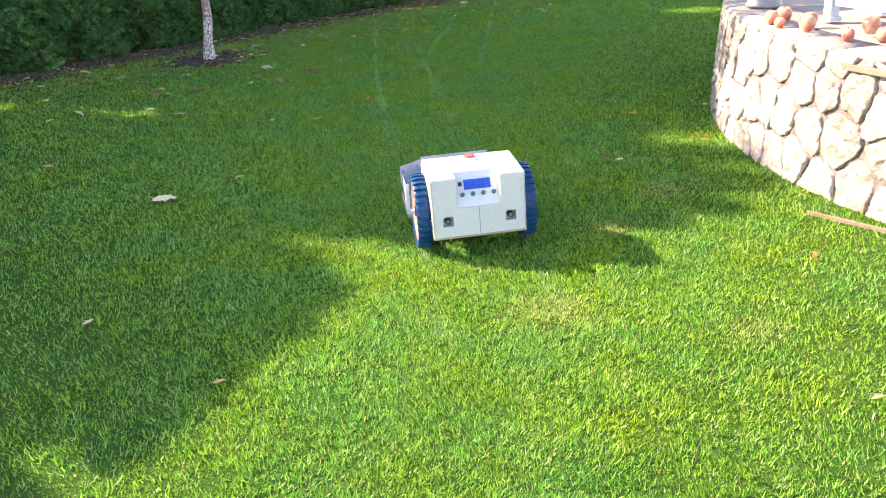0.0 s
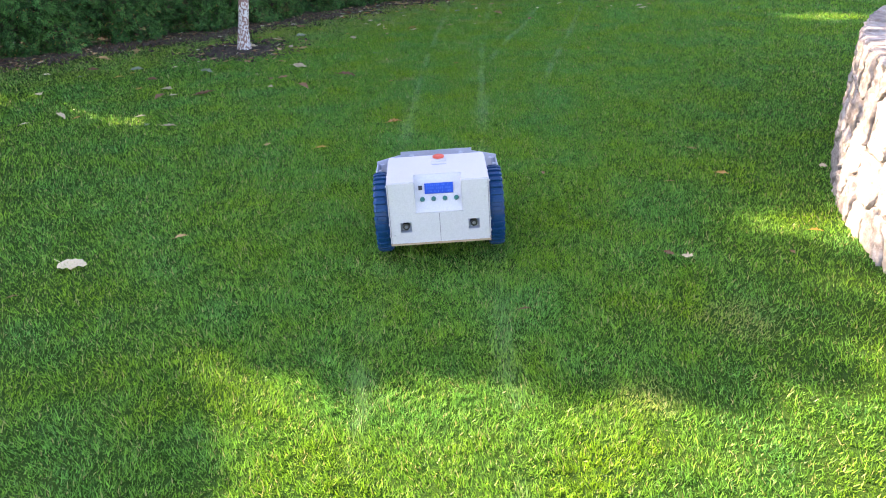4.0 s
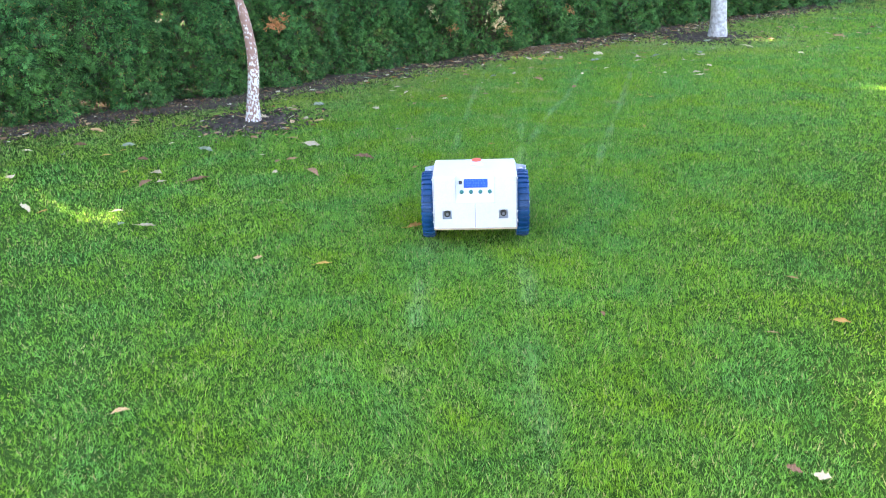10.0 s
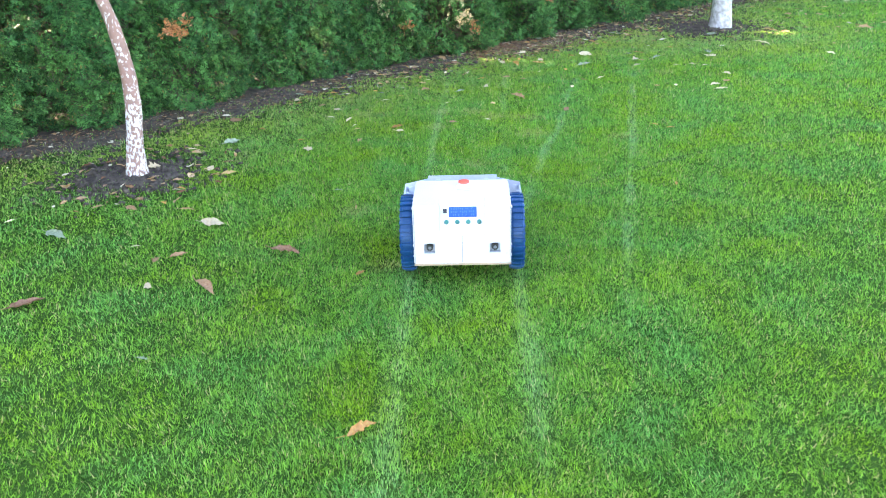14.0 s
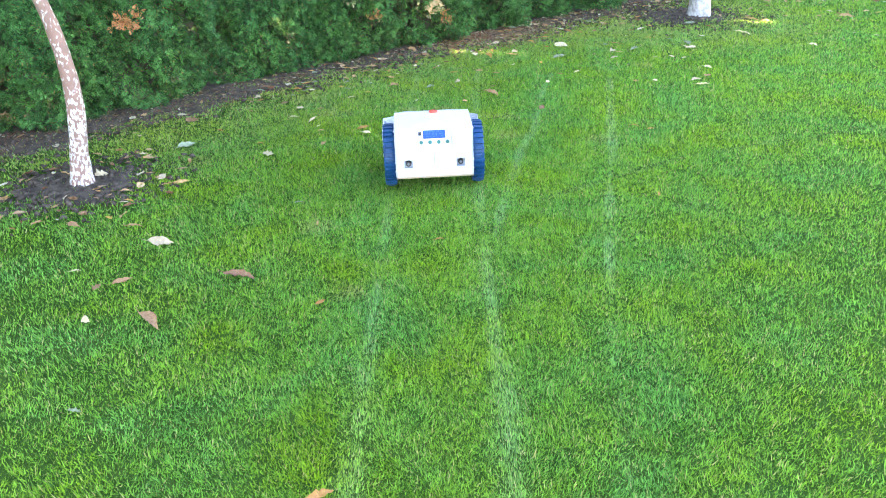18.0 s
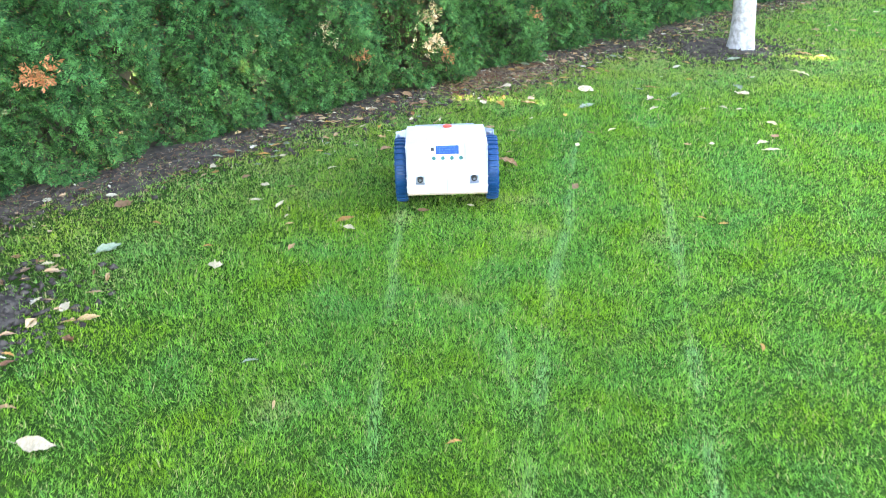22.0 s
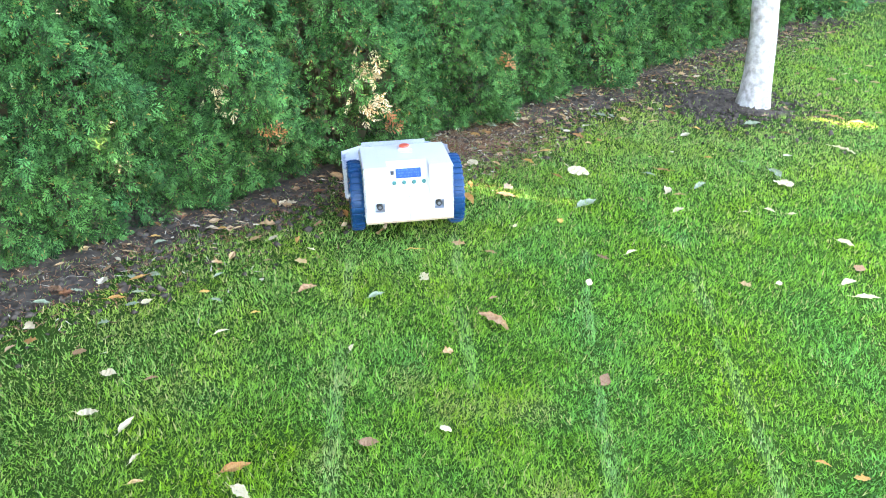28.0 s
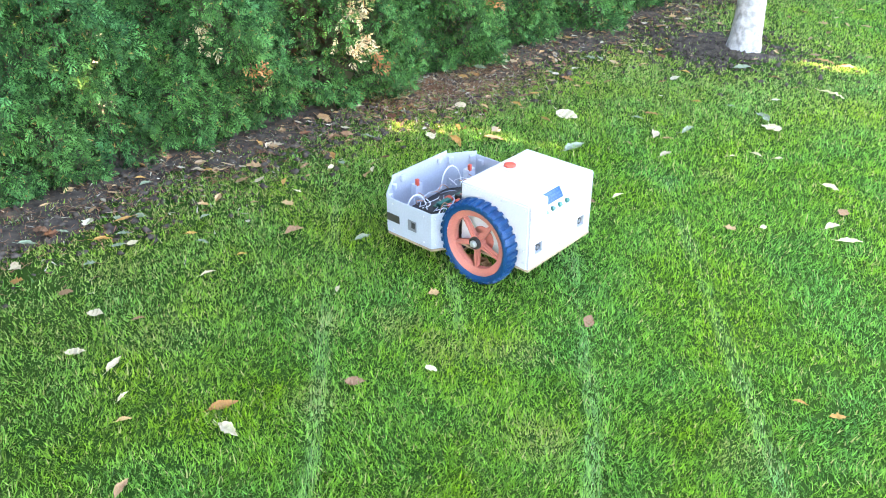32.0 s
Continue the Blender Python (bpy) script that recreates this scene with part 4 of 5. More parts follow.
def build_terrace_things():
    rng = random.Random(12)
    z = WALL_TOP + 0.008
    for x, y, r in ((2.15, 1.33, 0.040), (2.24, 1.38, 0.045), (2.135, 1.19, 0.030), (2.205, 1.00, 0.044), (2.25, 0.65, 0.032), (2.45, 0.79, 0.046), (2.37, 0.53, 0.040), (2.31, 1.19, 0.038)):
        apple = part("apple", lathe([(r * a, r * (1 + b)) for a, b in ((0.03, -0.86), (0.28, -0.97), (0.6, -0.84), (0.88, -0.45), (1.0, 0.05), (0.93, 0.5), (0.68, 0.85), (0.36, 0.93), (0.14, 0.80), (0.02, 0.70))], 20), APPLE, smooth=True)
        apple.matrix_basis = pose(x, y, z, rng.uniform(-8, 8), rng.uniform(-8, 8), rng.uniform(0, 360))
        tagged(apple, "red and yellow apple lying on the wall", "apple", "apples on the wall")
        bm = bmesh.new()
        rod(bm, (0, 0, r * 1.65), (0.004, 0, r * 2.25), 0.0018, 0.0012, 6)
        part("stalk", bm, BARK_BROWN, apple)
    tin = base("tin_pot", 2.41, 2.04, z)
    tagged(tin, "round grey tin pot standing on the wall", "plant pot")
    part("body", lathe([(0.0, 0.0), (0.108, 0.0), (0.116, 0.010), (0.116, 0.020), (0.106, 0.026), (0.112, 0.10), (0.125, 0.22), (0.134, 0.225), (0.134, 0.24), (0.12, 0.24), (0.108, 0.2), (0.0, 0.2)], 36), POT_TIN, tin, smooth=True)
    part("earth", lathe([(0.0, 0.215), (0.06, 0.214), (0.108, 0.205)], 24), SOIL, tin)
    pot = base("plant_pot", 2.86, 3.16, z)
    tagged(pot, "pale pot with dry hanging grass on the wall", "plant pot")
    part("body", lathe([(0.0, 0.0), (0.095, 0.0), (0.105, 0.012), (0.100, 0.022), (0.118, 0.13), (0.130, 0.20), (0.138, 0.205), (0.138, 0.215), (0.122, 0.215), (0.112, 0.18), (0.0, 0.18)], 36), POT_TIN, pot, smooth=True)
    for k in range(90):
        a = rng.uniform(0, math.tau)
        reach, drop, tall = rng.uniform(0.06, 0.20), rng.uniform(-0.05, 0.28), rng.uniform(0.1, 0.26)
        p0 = Vector((0.06 * math.cos(a), 0.06 * math.sin(a), 0.18))
        p1 = p0 + Vector((reach * 0.4 * math.cos(a), reach * 0.4 * math.sin(a), tall))
        p2 = p0 + Vector((reach * 1.2 * math.cos(a), reach * 1.2 * math.sin(a), tall - drop))
        part("dry_blade", tube([p0 * (1 - t) ** 2 + p1 * 2 * t * (1 - t) + p2 * t ** 2 for t in (i / 5 for i in range(6))], 0.0014, 3), STRAW, pot)
    bench = base("garden_bench", 2.52, 1.20, z, -76)
    tagged(bench, "pale blue painted wooden garden bench on the terrace", "bench")
    for x in (-0.12, 1.0):
        for y in (0, 0.36):
            part("leg", boxed(x, y, 0.20, 0.06, 0.06, 0.40, 0.004), BLUE_PAINT, bench)
            part("foot", boxed(x, y, 0.012, 0.09, 0.08, 0.024, 0.004), BLUE_PAINT, bench)
    part("lower_rail", boxed(0.44, 0.0, 0.13, 1.06, 0.024, 0.09, 0.004), BLUE_PAINT, bench)
    for k in range(4):
        part("seat_board", boxed(0.44, 0.02 + 0.105 * k, 0.415, 1.3, 0.095, 0.028, 0.004), BLUE_PAINT, bench)
    p0, p1 = wall_point(-0.72, 0.632, 0.035), wall_point(-1.34, 0.645, 0.035)
    ang = math.atan2(p1.y - p0.y, p1.x - p0.x)
    stick = part("wooden_batten", boxed(0, 0, 0, (p1 - p0).length, 0.022, 0.03, 0.003), WOOD)
    stick.matrix_basis = Matrix.Translation((p0 + p1) / 2) @ pose(0, 0, 0, 0, -1.2, math.degrees(ang))
    tagged(stick, "weathered wooden batten fixed to the stone wall", "batten")
    edge = part("edging_board", boxed(0, 0, 0, 0.62, 0.012, 0.036, 0.003), WOOD)
    edge.matrix_basis = pose(2.08, -0.06, -0.024, 0, 0, -54)
    tagged(edge, "weathered wooden edging board sunk in the lawn", "edging")


# ---- the robot ----
WHEEL_R = 0.174
BODY_X, TRAY_X = 0.205, 0.283


def build_wheel(robot, side):
    bm = lathe([(0.126, -0.018), (0.137, -0.024), (0.139, 0.024), (0.131, 0.026), (0.127, 0.019), (0.110, 0.013), (0.106, 0.0), (0.110, -0.013), (0.126, -0.018)], 48, "x")
    wheel = part("wheel", bm, RIM, robot, "salmon orange five-spoke wheel")
    bm = bmesh.new()
    rod(bm, (-0.010 * side, 0, 0), (0.014 * side, 0, 0), 0.033, 0.030, 28)
    part("hub", bm, RIM, wheel)
    for k in range(5):
        # a tapered spoke with a raised rib along its middle
        outline = [(0.026, -0.013), (0.1085, -0.0075), (0.1085, 0.0075), (0.026, 0.013)]
        bm = bmesh.new()
        for share, low, high in ((1.0, -0.004, 0.010), (0.42, 0.0095, 0.0155)):
            ring = [[bm.verts.new((d * side, p, q * share)) for p, q in outline] for d in (low, high)]
            for f in (ring[0][::-1], ring[1], *([ring[0][i], ring[0][(i + 1) % 4], ring[1][(i + 1) % 4], ring[1][i]] for i in range(4))):
                bm.faces.new(f)
        bmesh.ops.recalc_face_normals(bm, faces=bm.faces[:])
        bmesh.ops.transform(bm, matrix=Matrix.Rotation(k * math.tau / 5 + 0.3, 4, "X"), verts=bm.verts[:])
        part("spoke", bm, RIM, wheel)
    tyre = lathe([(0.137, -0.024), (0.146, -0.0295), (0.156, -0.0305), (0.161, -0.027), (0.1635, -0.016), (0.1645, 0.0), (0.1635, 0.016), (0.161, 0.027), (0.156, 0.0305), (0.146, 0.0295), (0.137, 0.024)], 60, "x")
    for f in tyre.faces:
        f.smooth = True
    # tread bars right across, sloping off to the shoulders
    for k in range(32):
        a = k * math.tau / 32
        for sg, wide, high in ((0, 0.036, 0.1665), (-1, 0.015, 0.1632), (1, 0.015, 0.1632)):
            turn = Matrix.Rotation(a, 4, "X") @ Matrix.Rotation(0.42 * sg, 4, "Y") @ Matrix.Rotation(0.10 * sg, 4, "Z")
            box(tyre, 0.0235 * sg, -math.sin(a) * high, math.cos(a) * high, wide, 0.0165, 0.0125, 0.0022, turn)
    part("tyre", tyre, TYRE, wheel, "blue rubber tyre with cross-bar tread")
    bm = bmesh.new()
    rod(bm, (0, 0, 0), (0.026 * side, 0, 0), 0.028, 0.024, 24)
    part("hub_ring", bm, BLACK, wheel, "black hub ring")
    bm = bmesh.new()
    rod(bm, (0, 0, 0), (0.040 * side, 0, 0), 0.010, 0.009, 12)
    rod(bm, (0, 0, 0), (0.030 * side, 0, 0), 0.016, 0.015, 16)
    part("axle_nut", bm, STEEL, wheel)
    wheel.matrix_basis = pose(side * 0.2405, 0, WHEEL_R)
    return wheel


def build_robot():
    robot = base("robot_mower")
    tagged(robot, "white box-shaped home-made robot mower with blue tyres", "robot mower")
    z0, z1 = 0.112, 0.376
    yf, yb = -0.208, 0.110
    x = BODY_X
    # front panel in three pieces round the sunken control panel
    bm = bmesh.new()
    # two square holes for the sensors
    h0, h1, near, far = 0.160, 0.206, 0.117, 0.163
    box(bm, 0, yf, (z0 + h0) / 2, 2 * x, 0.008, h0 - z0)
    box(bm, 0, yf, (h1 + 0.243) / 2, 2 * x, 0.008, 0.243 - h1)
    box(bm, 0, yf, (h0 + h1) / 2, 2 * near, 0.008, h1 - h0)
    for sg in (-1, 1):
        box(bm, sg * (far + x) / 2, yf, (h0 + h1) / 2, x - far, 0.008, h1 - h0)
    part("front_panel", bm, WHITE, robot)
    for sg in (-1, 1):
        part("front_cheek", boxed(sg * (x + 0.098) / 2, yf, (0.243 + z1) / 2, x - 0.098, 0.008, z1 - 0.243, 0.001), WHITE, robot)
        part("side_panel", plate([(yf + 0.004, z0), (yb, z0 + 0.02), (yb, z1 - 0.004), (yf + 0.004, z1 - 0.004)], 0, sg * x - 0.004, sg * x + 0.004), WHITE, robot)
        part("recess_cheek", plate([(yf, 0.243), (yf, z1 - 0.003), (-0.125, z1 - 0.003)], 0, sg * 0.0975 - 0.002, sg * 0.0975 + 0.002), WHITE, robot)
    part("top_panel", plate([(-x, yf), (-0.0975, yf), (-0.0975, -0.125), (0.0975, -0.125), (0.0975, yf), (x, yf), (x, yb), (-x, yb)], 2, z1 - 0.004, z1 + 0.004), WHITE, robot)
    part("bottom_panel", boxed(0, (yf + yb) / 2, z0 - 0.004, 2 * x + 0.006, yb - yf + 0.012, 0.009, 0.001), PLY, robot, "plywood base panel")
    part("rear_panel", boxed(0, yb - 0.002, 0.27, 2 * x, 0.006, 0.2, 0.001), WHITE, robot)
    part("panel_seam", boxed(0, yf - 0.0042, (z0 + 0.243) / 2, 0.0022, 0.0012, 0.243 - z0 - 0.01, 0.0), GREY, robot)
    for sg in (-1, 1):
        part("panel_seam", boxed(sg * (x - 0.001), yf - 0.0042, (z0 + z1) / 2, 0.0022, 0.0012, z1 - z0 - 0.004, 0.0), GREY, robot)
    # sloping control panel
    a = Vector((0, yf, 0.243))
    b = Vector((0, -0.125, z1))
    slope = math.atan2(b.z - a.z, b.y - a.y)
    turn = Matrix.Rotation(slope, 4, "X")
    m = (a + b) / 2
    panel = part("control_panel", boxed(0, m.y, m.z, 0.193, (b - a).length, 0.006, 0.0005, turn), WHITE, robot)

    def on_panel(px, up, lift):
        p = a + (b - a).normalized() * up + Vector((0, -math.sin(slope), math.cos(slope))) * (0.003 + lift)
        return px, p.y, p.z

    part("display", boxed(*on_panel(0.004, 0.098, 0.002), 0.118, 0.044, 0.006, 0.001, turn), SCREEN, robot, "blue character display")
    bm = bmesh.new()
    rng = random.Random(3)
    for row in range(3):
        for k in range(13):
            if rng.random() < 0.75:
                box(bm, *on_panel(-0.044 + 0.0078 * k, 0.112 - 0.013 * row, 0.0055), 0.0048, 0.007, 0.001, 0, turn)
    part("display_text", bm, PIXEL, robot)
    part("power_socket", boxed(*on_panel(-0.072, 0.103, 0.002), 0.016, 0.018, 0.006, 0.001, turn), BLACK, robot, "small black socket")
    for k in range(4):
        bm = bmesh.new()
        c = Vector(on_panel(-0.066 + 0.0465 * k, 0.055, 0))
        rod(bm, c, c + Vector((0, -math.sin(slope), math.cos(slope))) * 0.010, 0.0105, 0.0085, 16)
        part("push_button", bm, GREEN_CAP, robot, "dark green push button")
    # light sensors sunk behind square windows
    for sg in (-1, 1):
        bm = bmesh.new()
        mid, tall = (near + far) / 2 * sg, (h0 + h1) / 2
        box(bm, mid, yf + 0.026, tall, far - near + 0.012, 0.003, h1 - h0 + 0.012)
        for k in (-1, 1):
            box(bm, mid + k * (far - near + 0.004) / 2, yf + 0.015, tall, 0.004, 0.021, h1 - h0 + 0.008)
            box(bm, mid, yf + 0.015, tall + k * (h1 - h0 + 0.004) / 2, far - near, 0.021, 0.004)
        part("sensor_window", bm, TRAY, robot, "pale grey square sensor recess")
        bm = bmesh.new()
        rod(bm, (mid, yf + 0.024, tall), (mid, yf + 0.002, tall), 0.0150, 0.0140, 24)
        part("sensor_lens", bm, BLACK, robot, "round black sensor lens")
        bm = bmesh.new()
        rod(bm, (mid, yf + 0.0025, tall), (mid, yf + 0.0012, tall), 0.0075, 0.0068, 16)
        part("lens_glass", bm, GREY, robot)
    # emergency stop
    part("stop_base", boxed(0.01, 0.05, z1 + 0.008, 0.066, 0.062, 0.010, 0.002), WHITE, robot)
    part("stop_button", lathe([(0.0, z1 + 0.024), (0.016, z1 + 0.024), (0.024, z1 + 0.021), (0.025, z1 + 0.015), (0.019, z1 + 0.012)], 28), RED, robot, "red mushroom stop button").location = (0.01, 0.05, 0)
    for sg in (-1, 1):
        bm = bmesh.new()
        rod(bm, (sg * (x + 0.003), 0, WHEEL_R), (sg * (x + 0.0065), 0, WHEEL_R), 0.052, 0.050, 32)
        part("motor_plate", bm, RIM, robot, "round salmon motor flange behind the wheel")
    part("top_slot", boxed(0.01, -0.015, z1 + 0.005, 0.062, 0.006, 0.003, 0.0005), TRAY, robot)
    # screws
    for sg in (-1, 1):
        for yz in ((0.150,), (0.300,), (0.340,)):
            bm = bmesh.new()
            rod(bm, (sg * 0.19, yf - 0.003, yz[0]), (sg * 0.19, yf - 0.0075, yz[0]), 0.0055, 0.0045, 10)
            part("screw", bm, STEEL, robot)
        for yy, zz in ((-0.19, 0.36), (-0.19, 0.19), (-0.19, 0.14), (-0.08, 0.362), (0.02, 0.362), (0.09, 0.362)):
            bm = bmesh.new()
            rod(bm, (sg * (x + 0.003), yy, zz), (sg * (x + 0.008), yy, zz), 0.0055, 0.0045, 10)
            part("screw", bm, STEEL, robot)
    # open tray
    t0, t1 = 0.080, 0.266
    c0, c1, cx = 0.205, 0.525, 0.170
    cc = 0.445
    out = [(-TRAY_X, c0), (-TRAY_X, cc), (-cx, c1), (cx, c1), (TRAY_X, cc), (TRAY_X, c0), (x - 0.01, c0 - 0.06), (x - 0.01, 0.112), (-x + 0.01, 0.112), (-x + 0.01, c0 - 0.06)]
    part("tray_floor", plate(out, 2, t0 - 0.012, t0 - 0.003), PLY, robot, "plywood tray floor")
    part("tray_liner", plate([(p[0] * 0.98, 0.115 + (p[1] - 0.112) * 0.98) for p in out], 2, t0 - 0.003, t0 + 0.003), BLACK, robot)
    for i in list(range(5)) + [5, 9]:
        p, q = Vector((*out[i], 0)), Vector((*out[(i + 1) % 10], 0))
        mid, ln = (p + q) / 2, (q - p).length
        ang = math.atan2(q.y - p.y, q.x - p.x)
        tall = t1 - (0.0, 0.014, 0.030)[0 if i == 2 else 1 if i in (1, 3) else 2]
        part("tray_wall", boxed(mid.x, mid.y, (t0 + tall) / 2, ln + 0.004, 0.005, tall - t0, 0.0008, Matrix.Rotation(ang, 4, "Z")), TRAY, robot)
        for f in (0.15, 0.85):
            s = p.lerp(q, f)
            nrm = Vector((math.sin(ang), -math.cos(ang), 0))
            nrm = nrm if nrm.dot(s - Vector((0, 0.3, 0))) > 0 else -nrm
            for zz in (t0 + 0.02, tall - 0.02):
                bm = bmesh.new()
                rod(bm, s + Vector((0, 0, zz)) - nrm * 0.006, s + Vector((0, 0, zz)) + nrm * 0.007, 0.0040, 0.0034, 8)
                part("screw", bm, STEEL, robot)
            part("bracket", boxed(*(s - nrm * 0.011 + Vector((0, 0, tall - 0.028))), 0.022, 0.016, 0.026, 0.002, Matrix.Rotation(ang, 4, "Z")), TRAY, robot)
    for sg in (-1, 1):
        part("tape_stripe", boxed(sg * (TRAY_X + 0.003), 0.411, 0.150, 0.003, 0.070, 0.034, 0.0005), DARK_TAPE, robot, "dark tape stripe")
        part("tray_window", boxed(sg * (TRAY_X + 0.003), 0.305, 0.150, 0.003, 0.046, 0.046, 0.0005), GREY, robot, "grey square sensor window")
        part("tray_lens", boxed(sg * (TRAY_X + 0.004), 0.298, 0.154, 0.004, 0.020, 0.026, 0.001), BLACK, robot)
    # electronics
    part("circuit_board", boxed(0.02, 0.26, t0 + 0.090, 0.30, 0.15, 0.004, 0.0005), BOARD, robot, "green circuit board")
    rng = random.Random(8)
    for k in range(44):
        w, d, h = rng.uniform(0.008, 0.035), rng.uniform(0.008, 0.03), rng.uniform(0.006, 0.03)
        mat = rng.choice([BLACK, BLACK, STEEL, WIRE_WHITE, RED, COPPER])
        part("component", boxed(0.02 + rng.uniform(-0.135, 0.135), 0.26 + rng.uniform(-0.06, 0.06), t0 + 0.092 + h / 2, w, d, h, 0.001), mat, robot)
    part("battery_box", boxed(0.0, 0.30, t0 + 0.036, 0.30, 0.20, 0.064, 0.004), BLACK, robot, "black battery box")
    part("green_module", boxed(-0.10, 0.30, t0 + 0.108, 0.07, 0.022, 0.016, 0.002), GREEN_CAP, robot)
    for k in range(64):
        p0 = Vector((rng.uniform(-0.2, 0.16), rng.uniform(0.17, 0.42), t0 + rng.uniform(0.07, 0.115)))
        p1 = p0 + Vector((rng.uniform(-0.10, 0.10), rng.uniform(-0.07, 0.07), rng.uniform(-0.01, 0.03)))
        top = (p0 + p1) / 2 + Vector((rng.uniform(-0.04, 0.04), rng.uniform(-0.04, 0.04), rng.uniform(-0.01, 0.035)))
        pts = [p0 * (1 - t) ** 2 + top * 2 * t * (1 - t) + p1 * t ** 2 for t in (i / 9 for i in range(10))]
        part("wire", tube(pts, rng.uniform(0.0012, 0.0024)), rng.choice([COPPER, COPPER, WIRE_WHITE, WIRE_WHITE, BLACK, TRAY]), robot)
    for cxx, cyy in ((-0.19, 0.36), (0.12, 0.44)):
        pts = [(cxx + 0.055 * math.cos(t * 0.35), cyy + 0.02 * math.sin(t * 0.2), t0 + 0.06 + 0.09 * math.sin(t * 0.35)) for t in range(0, 10)]
        part("wire", tube(pts, 0.003), WIRE_WHITE, robot)
    for cxx, cyy in ((-0.08, 0.47), (0.18, 0.40)):
        part("sensor_block", boxed(cxx, cyy, t0 + 0.11, 0.045, 0.03, 0.05, 0.002), TRAY, robot)
        part("red_cap", boxed(cxx - 0.01, cyy - 0.012, t0 + 0.145, 0.014, 0.014, 0.03, 0.002), RED, robot)
    bm = bmesh.new()
    rod(bm, (0, 0.41, t0 - 0.01), (0, 0.41, 0.045), 0.011, 0.011, 12)
    part("caster_stem", bm, STEEL, robot)
    bm = bmesh.new()
    rod(bm, (-0.014, 0.43, 0.036), (0.014, 0.43, 0.036), 0.036, 0.036, 20)
    part("caster_wheel", bm, BLACK, robot, "small black caster wheel")
    bm = bmesh.new()
    rod(bm, (-0.21, 0, WHEEL_R), (0.21, 0, WHEEL_R), 0.012, 0.012, 12)
    part("axle", bm, STEEL, robot)
    return robot, build_wheel(robot, -1), build_wheel(robot, 1)


# ---- fallen leaves ----
LEAVES_BY_WALL = [(1.37, -1.4), (-0.7, -0.96), (-1.32, -0.4), (1.68, -0.33), (0.58, 0.76), (-1.47, 0.84), (-1.36, 1.12), (1.71, 1.26), (1.26, 1.27), (1.86, 1.49), (-2.33, 2.04), (1.35, 2.19),
    (1.64, 2.28), (0.7, 2.31), (1.59, 2.75), (-0.6, 2.82), (-0.97, 2.92), (-1.9, 3.35), (-0.23, 3.36), (-1.75, 3.36), (-2.82, 3.46), (-2.5, 3.58), (-2.03, 3.6), (-2.67, 3.65),
    (-1.11, 3.8), (-2.02, 4.17), (-1.79, 4.27), (-2.14, 4.4), (-2.4, 4.45), (-1.08, 4.45), (-1.33, 4.46), (-0.4, 4.58), (-2.42, 4.72), (-1.3, 4.79), (-0.79, 4.83), (-2.73, 4.89),
    (-1.57, 4.9), (-3.07, 4.95),]
LEAVES_BY_BIRCH = [(-2.01, 4.99), (-3.44, 5.02), (-2.64, 5.14), (0.08, 5.21), (-2.39, 5.24), (-1.29, 5.24), (-3.14, 5.29), (-0.54, 5.41), (-1.8, 5.44), (-1.49, 5.44), (-1.64, 5.51), (-0.67, 5.69),
    (1.24, 5.76), (-1.64, 5.77), (-2.59, 5.88), (-3.02, 5.9), (-1.42, 6.03), (-1.56, 6.1), (-1.03, 6.57), (-0.7, 6.71), (1.43, 6.94), (-0.45, 6.95), (-0.77, 6.98), (1.34, 7.01),
    (-1.45, 7.02), (-0.49, 7.05), (-0.8, 7.11), (-0.1, 7.16), (0.16, 7.21), (-0.86, 7.26), (-1, 7.34), (-1.73, 7.37), (0.76, 7.48), (-0.84, 7.53), (-1, 7.57), (0.22, 7.68),
    (-1.15, 7.72), (-0.16, 7.72),]
LEAVES_BY_HEDGE = [(-1.34, 7.78), (-0.65, 7.84), (-1.38, 7.9), (0.43, 7.9), (-1.12, 7.91), (-0.54, 7.99), (2.04, 8.08), (0.43, 8.1), (-0.06, 8.13), (-1.03, 8.16), (-0.78, 8.17), (-1.39, 8.17),
    (-0.35, 8.2), (1.56, 8.21), (1.72, 8.22), (0.87, 8.24), (0.15, 8.3), (-0.76, 8.34), (2.17, 8.36), (-1.23, 8.39), (0.99, 8.49), (0.47, 8.54), (1.14, 8.54), (-1.18, 8.56),
    (0.11, 8.57), (-0.35, 8.6), (2.24, 8.64), (0.33, 8.64), (-0.56, 8.71), (-1.1, 8.72), (-0.85, 8.81), (0.63, 8.85), (0.87, 8.91), (-0.61, 8.91), (1.52, 9.02), (1.89, 9.03),
    (2.03, 9.05), (0.46, 9.15),]
LEAVES_FAR = [(1.04, 9.16), (1.37, 9.2), (0.31, 9.25), (0.66, 9.29), (1.57, 9.32), (0.46, 9.41), (1.78, 9.41), (-0.42, 9.45), (2.31, 9.48), (3.43, 9.49), (-0.28, 9.54), (0.99, 9.56),
    (1.53, 9.6), (1.14, 9.66), (1.68, 9.7), (-0.09, 9.74), (0.65, 9.76), (0.51, 9.77), (2.18, 9.82), (0.87, 9.85), (2.97, 10.11), (1.38, 10.22), (0.39, 10.27), (0.58, 10.32),
    (2.12, 10.49), (2.58, 10.68), (3.33, 10.79), (3.99, 12.1), (2.95, 12.15), (4.39, 12.42), (4.19, 12.79), (4.82, 12.89), (4.09, 13.06), (5.23, 13.43), (4.98, 13.9),]
